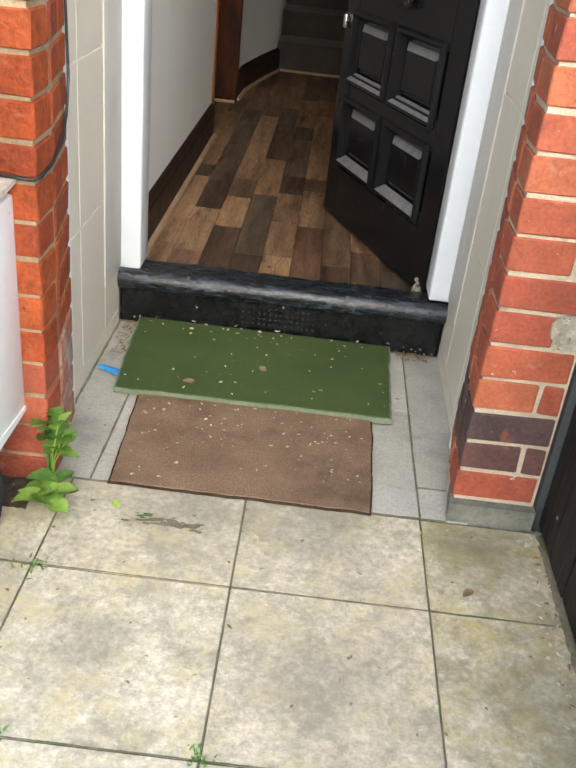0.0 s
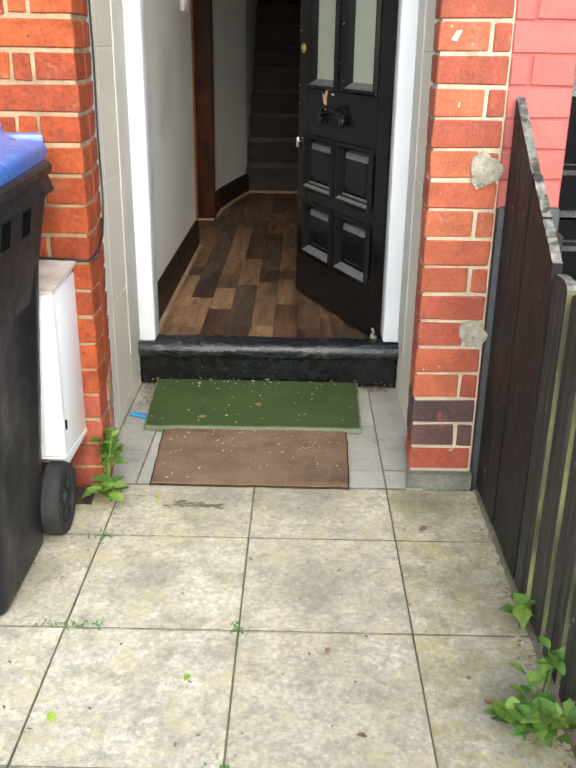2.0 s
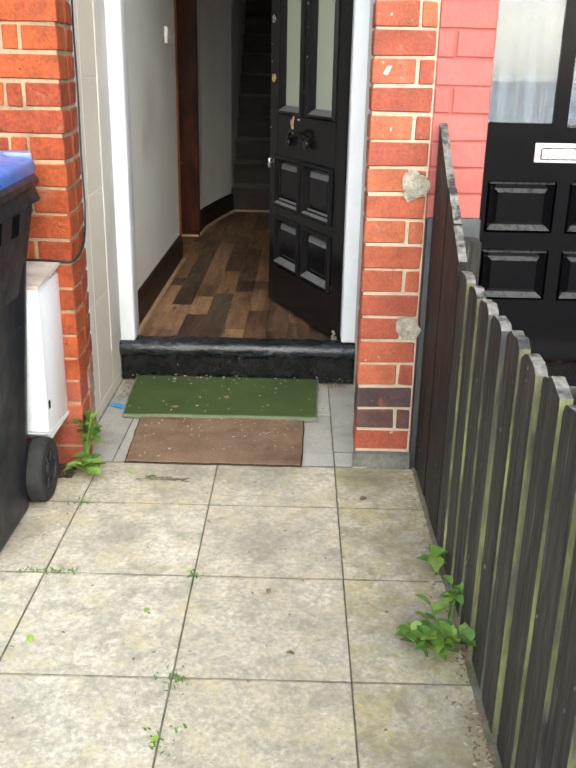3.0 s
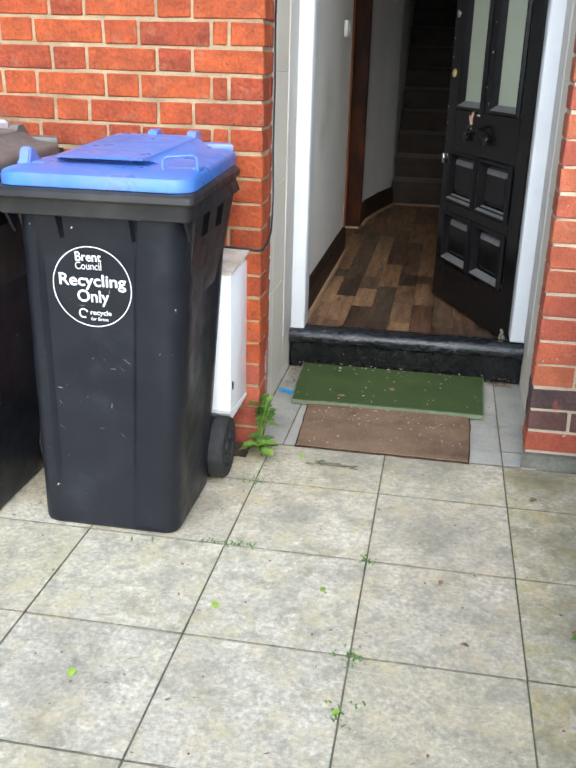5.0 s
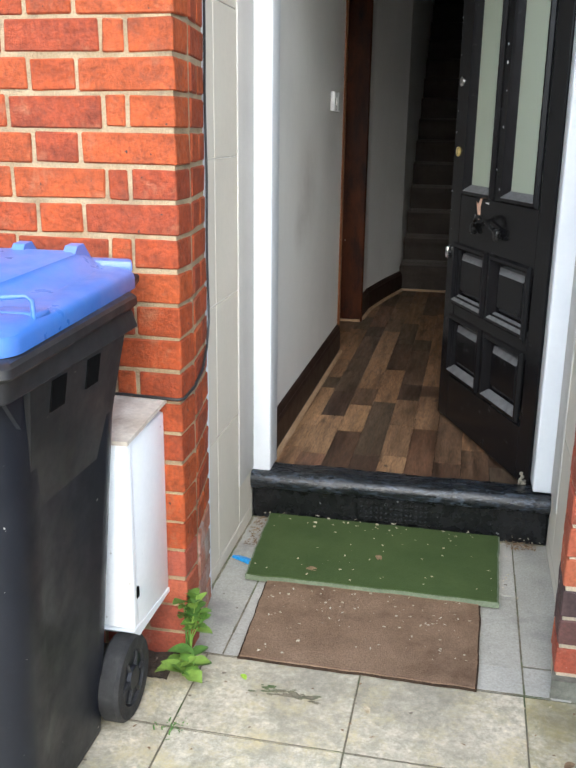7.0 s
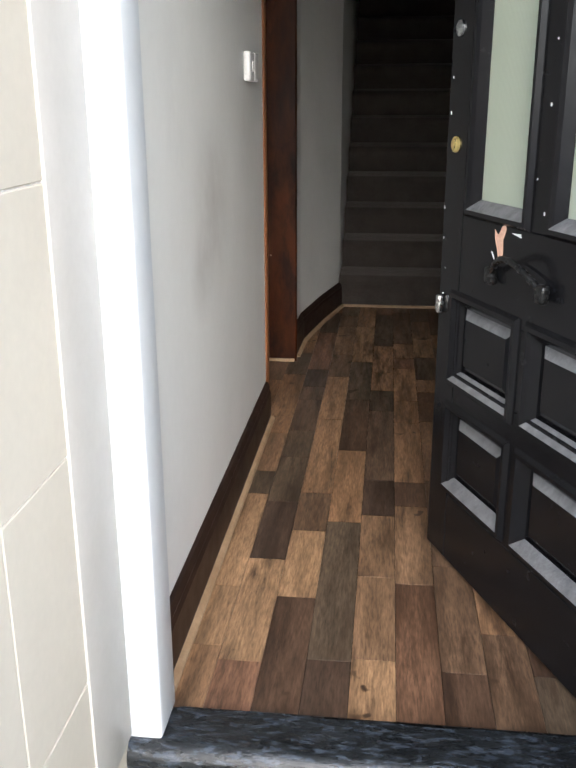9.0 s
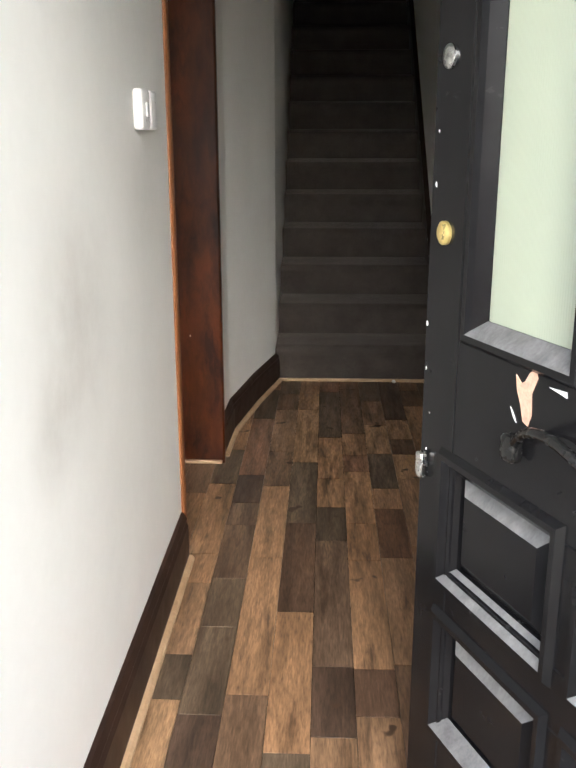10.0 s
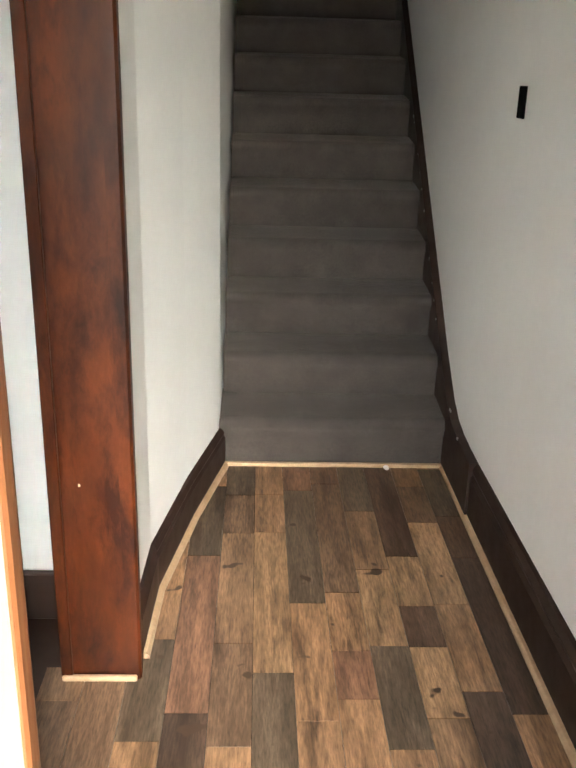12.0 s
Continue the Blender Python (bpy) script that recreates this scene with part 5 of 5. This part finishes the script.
tagged(part("dead_leaf_crumbs", dirt, LEAF_DRY), "brown leaf crumbs gathered along the edges", "litter", "", "stuff")

for k, (x, yv, s, mt, nm) in enumerate(((-0.315, 0.86, 0.026, LEAF_LIME, "g"), (-0.06, 0.985, 0.022, LEAF_LIME, "g"), (0.03, 0.545, 0.022, LEAF_LIME, "g"), (-0.245, 1.76, 0.024, LEAF_LIME, "g"), (-0.56, 0.55, 0.028, LEAF_LIME, "g"),
                                        (-0.17, 2.30, 0.04, LEAF_DRY, "d"), (0.24, 1.08, 0.022, LEAF_DRY, "d"), (0.30, 0.83, 0.02, LEAF_DRY, "d"), (0.52, 1.61, 0.03, LEAF_DRY, "d"), (0.02, 2.42, 0.035, LEAF_DRY, "d"), (0.57, 0.93, 0.03, LEAF_DRY, "d"), (0.07, 1.70, 0.028, PETAL, "p"))):
    bm = bmesh.new()
    leaf_mesh(bm, Vector((0, -s / 2, 0.002)), 0, 4, s, s * 0.62, 0.15)
    lf = part("fallen_leaf", bm, mt, None, "", 60)
    lf.matrix_basis = pose(x, yv, 0.024 if yv > 2.2 else 0.004, 0, 0, rng.uniform(0, 360))
    tagged(lf, {"g": "bright green fallen leaf lying on the ground", "d": "curled brown dry leaf lying on the ground", "p": "pale curled petal lying on the paving"}[nm], "leaf", "fallen leaves")

scrap = thing("plastic_scrap", pose(-0.400, 2.345, 0.006, 0, 0, -25), "folded scrap of bright blue plastic on the porch floor", "litter")
part("fold", loft([[(-0.04, -0.008, 0), (0.035, -0.012, 0), (0.045, 0.012, 0), (-0.03, 0.010, 0)], [(-0.038, -0.006, 0.008), (0.032, -0.009, 0.013), (0.043, 0.011, 0.010), (-0.026, 0.008, 0.006)]]), BLUE_SCRAP, scrap)

smear = bmesh.new()
for k in range(46):
    f = rng.random()
    x, yv, s = -0.20 + 0.15 * f + rng.gauss(0, 0.008), 1.730 - 0.014 * f + rng.gauss(0, 0.009), rng.uniform(0.004, 0.015)
    a0 = rng.uniform(0, 6.28)
    smear.faces.new([smear.verts.new((x + s * rng.uniform(0.5, 1.5) * math.cos(a0 + t), yv + 0.5 * s * rng.uniform(0.5, 1.2) * math.sin(a0 + t), 0.0026 + 0.00003 * k)) for t in [2 * math.pi * j / 7 for j in range(7)]])
tagged(part("dirt_smear", smear, SOIL), "broken smear of dried dirt on the paving", "dirt", "", "stuff")

bed = bmesh.new()
cells = [[bed.verts.new((-1.25 + 0.82 * i / 60, 1.712 + 0.104 * j / 9, 0.001 + 0.014 * min(1, j / 3) * (0.6 + 0.9 * noise.noise(Vector((i * 0.35, j * 0.5, 2)))) + 0.004 * noise.noise(Vector((i * 1.3, j * 1.3, 5))))) for i in range(61)] for j in range(10)]
for ra, rb in zip(cells, cells[1:]):
    for k in range(60):
        bed.faces.new((ra[k], ra[k + 1], rb[k + 1], rb[k]))
tagged(part("soil_strip", bed, EARTH, None, "", 60), "dark crumbly soil along the foot of the wall", "soil", "", "stuff")

rubble = bmesh.new()
for k in range(16):
    made = bmesh.ops.create_icosphere(rubble, subdivisions=1, radius=rng.uniform(0.003, 0.009))
    at = Vector((rng.uniform(0.452, 0.474), rng.uniform(2.795, 2.82), 0.158 + 0.05 * rng.random() ** 2))
    for v in made["verts"]:
        v.co = v.co * (1 + 0.5 * noise.noise(v.co * 300 + at * 50)) + at
tagged(part("jamb_debris", rubble, CEMENT), "flaked paint and grit at the foot of the door jamb", "debris", "", "stuff")

# cement patches on the pier
for z, r, xx in ((0.948, 0.042, 0.648), (0.490, 0.040, 0.655)):
    outline = [(xx + r * (1 + 0.38 * noise.noise(Vector((1.6 * math.cos(a), 1.6 * math.sin(a), z * 9)))) * math.cos(a), z + r * 0.98 * (1 + 0.38 * noise.noise(Vector((1.6 * math.cos(a), 1.6 * math.sin(a), z * 9)))) * math.sin(a)) for a in [2 * math.pi * k / 22 for k in range(22)]]
    part("cement_patch", prism(outline, "y", 1.862, 1.90), CEMENT, wall_pier, "round grey cement patch")
part("paint_dab", prism([(0.535, 1.270), (0.548, 1.266), (0.556, 1.282), (0.560, 1.292), (0.547, 1.290)], "y", 1.8685, 1.875), STICKER, wall_pier, "dab of white paint")

# ---- pieces: bricks, slabs, planks ----
JOINT = 0.010


def brick(parent, material, x0, x1, y0, y1, z0, z1):
    g = JOINT / 2
    piece("brick", x1 - x0 - 2 * g, y1 - y0 - 2 * g, z1 - z0 - 0.0105, 0.0032, ((x0 + x1) / 2, (y0 + y1) / 2, (z0 + z1) / 2 + rng.uniform(-0.0012, 0.0012)), material, parent, rng.uniform(-0.4, 0.4), 0, 0.0045, rng.randrange(5))


g = JOINT / 2
ends = {}
for row in range(30):
    z0 = 0.070 + (row - 1) * 0.0775
    z1 = z0 + 0.0775
    if z1 < 0.02 or z1 > 2.45:
        continue
    mt = BRICK_OLD if row < 4 else BRICK
    xr = -0.408
    # corner brick, then the courses along the front
    lengths = ([0.114, 0.056] if row % 2 == 1 else []) + [0.229, 0.114] * 9
    x, first = xr + g, True
    for ln in lengths:
        xa = x - ln
        if xa < -2.62 and row < 29:
            break
        if xa < -1.27 and 1.06 < z1 and z0 < 2.0:
            if x > -1.285:
                brick(wall_front, mt, -1.30, x, 1.815 - g, 1.86, z0, z1)
            break
        if xa < -1.9:
            break
        deep = 1.92 if first else 1.86
        brick(wall_front, mt, xa, x, 1.815 - g, deep, z0, z1)
        x, first = xa, False
    ends[row] = x
    # the return bricks splay towards the tiles
    cuts = [1.924, 2.124] if row % 2 else [1.924, 2.03, 2.124]
    for ya, yb in zip(cuts, cuts[1:]):
        slope = 0.029 / 0.18
        xm = xr - slope * ((ya + yb) / 2 - 1.92) - 0.05
        piece("brick", 0.1, (yb - ya - JOINT) * 1.013, z1 - z0 - 0.0105, 0.0045, (xm, (ya + yb) / 2, (z0 + z1) / 2), BRICK_PALE if row <= 3 else mt, wall_front, math.degrees(math.atan(slope)), 0, 0.003, rng.randrange(5))
far = bmesh.new()
for row in range(40):
    z0 = 0.070 + (row - 1) * 0.0775
    z1 = z0 + 0.0775
    if z1 < 0.02 or z1 > 3.1:
        continue
    x = -0.450 if z1 > 2.45 else (-1.80 if z0 < 2.0 and z1 > 1.06 else ends.get(row, -0.45))
    k = row
    while x > -3.55:
        ln = (0.229, 0.114)[k % 2]
        add_box(far, max(x - ln, -3.6) + g, x - g, 1.815, 1.86, z0 + 0.006, z1 - 0.006)
        x, k = x - ln, k + 1
tagged(part("brickwork", far, BRICK_FAR, wall_front), "", "", "", "stuff")
for row in range(31):
    z0 = 0.053 + (row - 0) * 0.0789
    z1 = z0 + 0.0789
    if z1 > 2.45:
        break
    mt = BRICK_DARK if row in (1, 2) else BRICK_OLD
    left = 0.504 - g
    if row % 2 == 0:
        brick(wall_pier, mt, left, 0.690, 1.870 - g, 1.975, z0, z1)
        cuts = [0.690, 0.745, 0.862]
    else:
        brick(wall_pier, mt, left, 0.636, 1.870 - g, 1.975, z0, z1)
        brick(wall_pier, mt, 0.636, 0.690, 1.870 - g, 1.975, z0, z1)
        cuts = [0.690, 0.862]
    back = [1.979, 2.155] if row % 2 else [1.979, 2.045, 2.155]
    for ya, yb in zip(back, back[1:]):
        slope = 0.0285 / 0.18
        piece("brick", 0.08, (yb - ya - JOINT) * 1.012, z1 - z0 - 0.0105, 0.0045, (left + g + slope * ((ya + yb) / 2 - 1.975) + 0.04, (ya + yb) / 2, (z0 + z1) / 2), mt, wall_pier, -math.degrees(math.atan(slope)), 0, 0.003, rng.randrange(5))
    if z0 < 0.80:
        continue
    for xa, xb in zip(cuts, cuts[1:]):
        gg = 0.002
        piece("brick", xb - xa - 2 * gg, 0.10, 0.0789 - 0.005, 0.004, ((xa + xb) / 2, 1.930, (z0 + z1) / 2), BRICK_PINK, wall_neighbour, rng.uniform(-0.3, 0.3), 0, 0.003, rng.randrange(4))
part("painted_plinth", boxes((0.694, 0.866, 1.868, 1.96, -0.02, 0.852), bevel=0.012, seg=2), PLINTH, wall_neighbour, "smooth dark grey painted plinth", 40)
part("plinth_stone", prism([(0.497, 1.850), (0.693, 1.850), (0.693, 2.12), (0.533, 2.12)], "z", -0.02, 0.050), FOOT, wall_pier, "grey cement foot of the pier")

paving = setting("pavement", boxes((-2.76, 0.86, -3.26, 1.846, -0.05, -0.0042), (-0.475, 0.57, 1.846, 2.69, -0.05, -0.0040), (-2.76, -0.45, 1.80, 1.824, -0.05, -0.011)), SOIL, "grid of weathered beige concrete paving slabs", "paving")
xs = [0.708, 0.437, 0.037, -0.363, -0.765, -1.165, -1.565, -1.965, -2.365, -2.765]
ys = [1.842, 1.549, 1.149, 0.738, 0.335, -0.065, -0.465, -0.865, -1.265, -1.665, -2.065, -2.465, -2.865, -3.265]
for xb, xa in zip(xs, xs[1:]):
    for yb, ya in zip(ys, ys[1:]):
        top = rng.uniform(-0.0012, 0.0012)
        piece("slab", xb - xa - 0.0042, yb - ya - 0.0042, 0.04, 0.0008, ((xa + xb) / 2, (ya + yb) / 2, top - 0.02), SLAB_ALGAE if xa > 0.4 else SLAB_DIRTY, paving, rng.uniform(-0.12, 0.12))
for xa, xb, ya, yb in ((-0.456, -0.325, 1.846, 2.36), (-0.456, -0.325, 2.36, 2.682), (-0.325, 0.03, 1.955, 2.26), (-0.325, 0.03, 2.26, 2.682), (0.03, 0.438, 1.955, 2.32), (0.03, 0.438, 2.32, 2.682),
                       (0.438, 0.55, 1.965, 2.682), (-0.325, 0.03, 1.846, 1.955), (0.03, 0.438, 1.846, 1.955), (0.438, 0.55, 1.846, 1.965)):
    piece("slab", xb - xa - 0.004, yb - ya - 0.004, 0.04, 0.001, ((xa + xb) / 2, (ya + yb) / 2, 0.0 - 0.02 + rng.uniform(-0.001, 0.001)), PORCH, paving)

# ragged dirt packed into the joints and creeping over the slab edges
crust = bmesh.new()


def joint_dirt(p, q, wide):
    d = Vector(q) - Vector(p)
    n = max(2, int(d.length / 0.012))
    side = Vector((-d.y, d.x)).normalized()
    pairs = []
    for k in range(n + 1):
        c = Vector(p) + d * (k / n)
        w = [wide * (0.35 + 0.75 * abs(noise.noise(Vector((c.x * 23 + o, c.y * 23, 1.0)))) + 0.6 * abs(noise.noise(Vector((c.x * 90, c.y * 90 + o, 7.0))))) for o in (0, 31)]
        pairs.append([crust.verts.new((*(c + side * w[0]), 0.0018)), crust.verts.new((*(c - side * w[1]), 0.0018))])
    for a2, b2 in zip(pairs, pairs[1:]):
        crust.faces.new((a2[0], a2[1], b2[1], b2[0]))


for xv in xs[1:-3]:
    joint_dirt((xv, -0.9), (xv, 1.842), 0.0021)
for yv in ys[1:-6]:
    joint_dirt((-1.6, yv), (0.705, yv), 0.0023)
joint_dirt((-0.40, 1.844), (0.50, 1.844), 0.004)
joint_dirt((0.706, 0.0), (0.706, 1.85), 0.008)
joint_dirt((-0.325, 1.85), (-0.325, 2.36), 0.003)
joint_dirt((0.438, 1.85), (0.438, 2.45), 0.003)
joint_dirt((0.438, 1.965), (0.52, 1.965), 0.003)
joint_dirt((-0.45, 2.15), (-0.45, 2.68), 0.006)
joint_dirt((-0.45, 2.672), (0.54, 2.672), 0.008)
tagged(part("joint_dirt", crust, SOIL, paving), "", "", "", "stuff")

floor = setting("floor", boxes((-0.45, 0.58, 2.79, 6.6, 0.05, FLOOR_Z - 0.006), (-0.60, -0.45, 4.596, 5.40, 0.05, FLOOR_Z - 0.006)), HOLE, "hall floor of mixed brown wood-effect planks", "floor")
xk = -0.648
while xk < 0.58:
    xa, xb = max(xk, -0.45), min(xk + 0.1005, 0.579)
    ya = 2.813 - rng.uniform(0, 0.3)
    if xk + 0.1005 <= -0.44:
        xa, ya = xk, 4.60
    while ya < 6.57 and xb > xa + 0.01:
        ln = rng.choice((0.18, 0.26, 0.36, 0.46, 0.56, 0.68))
        yb = ya + ln
        y0, y1 = max(ya, 2.813), min(yb, 6.57 if xb > -0.44 else 5.40)
        if y1 - y0 > 0.01:
            piece("plank", xb - xa - 0.0012, y1 - y0 - 0.0012, 0.012, 0.0005, ((xa + xb) / 2, (y0 + y1) / 2, FLOOR_Z - 0.006), PLANK, floor)
        ya = yb
    xk += 0.1005
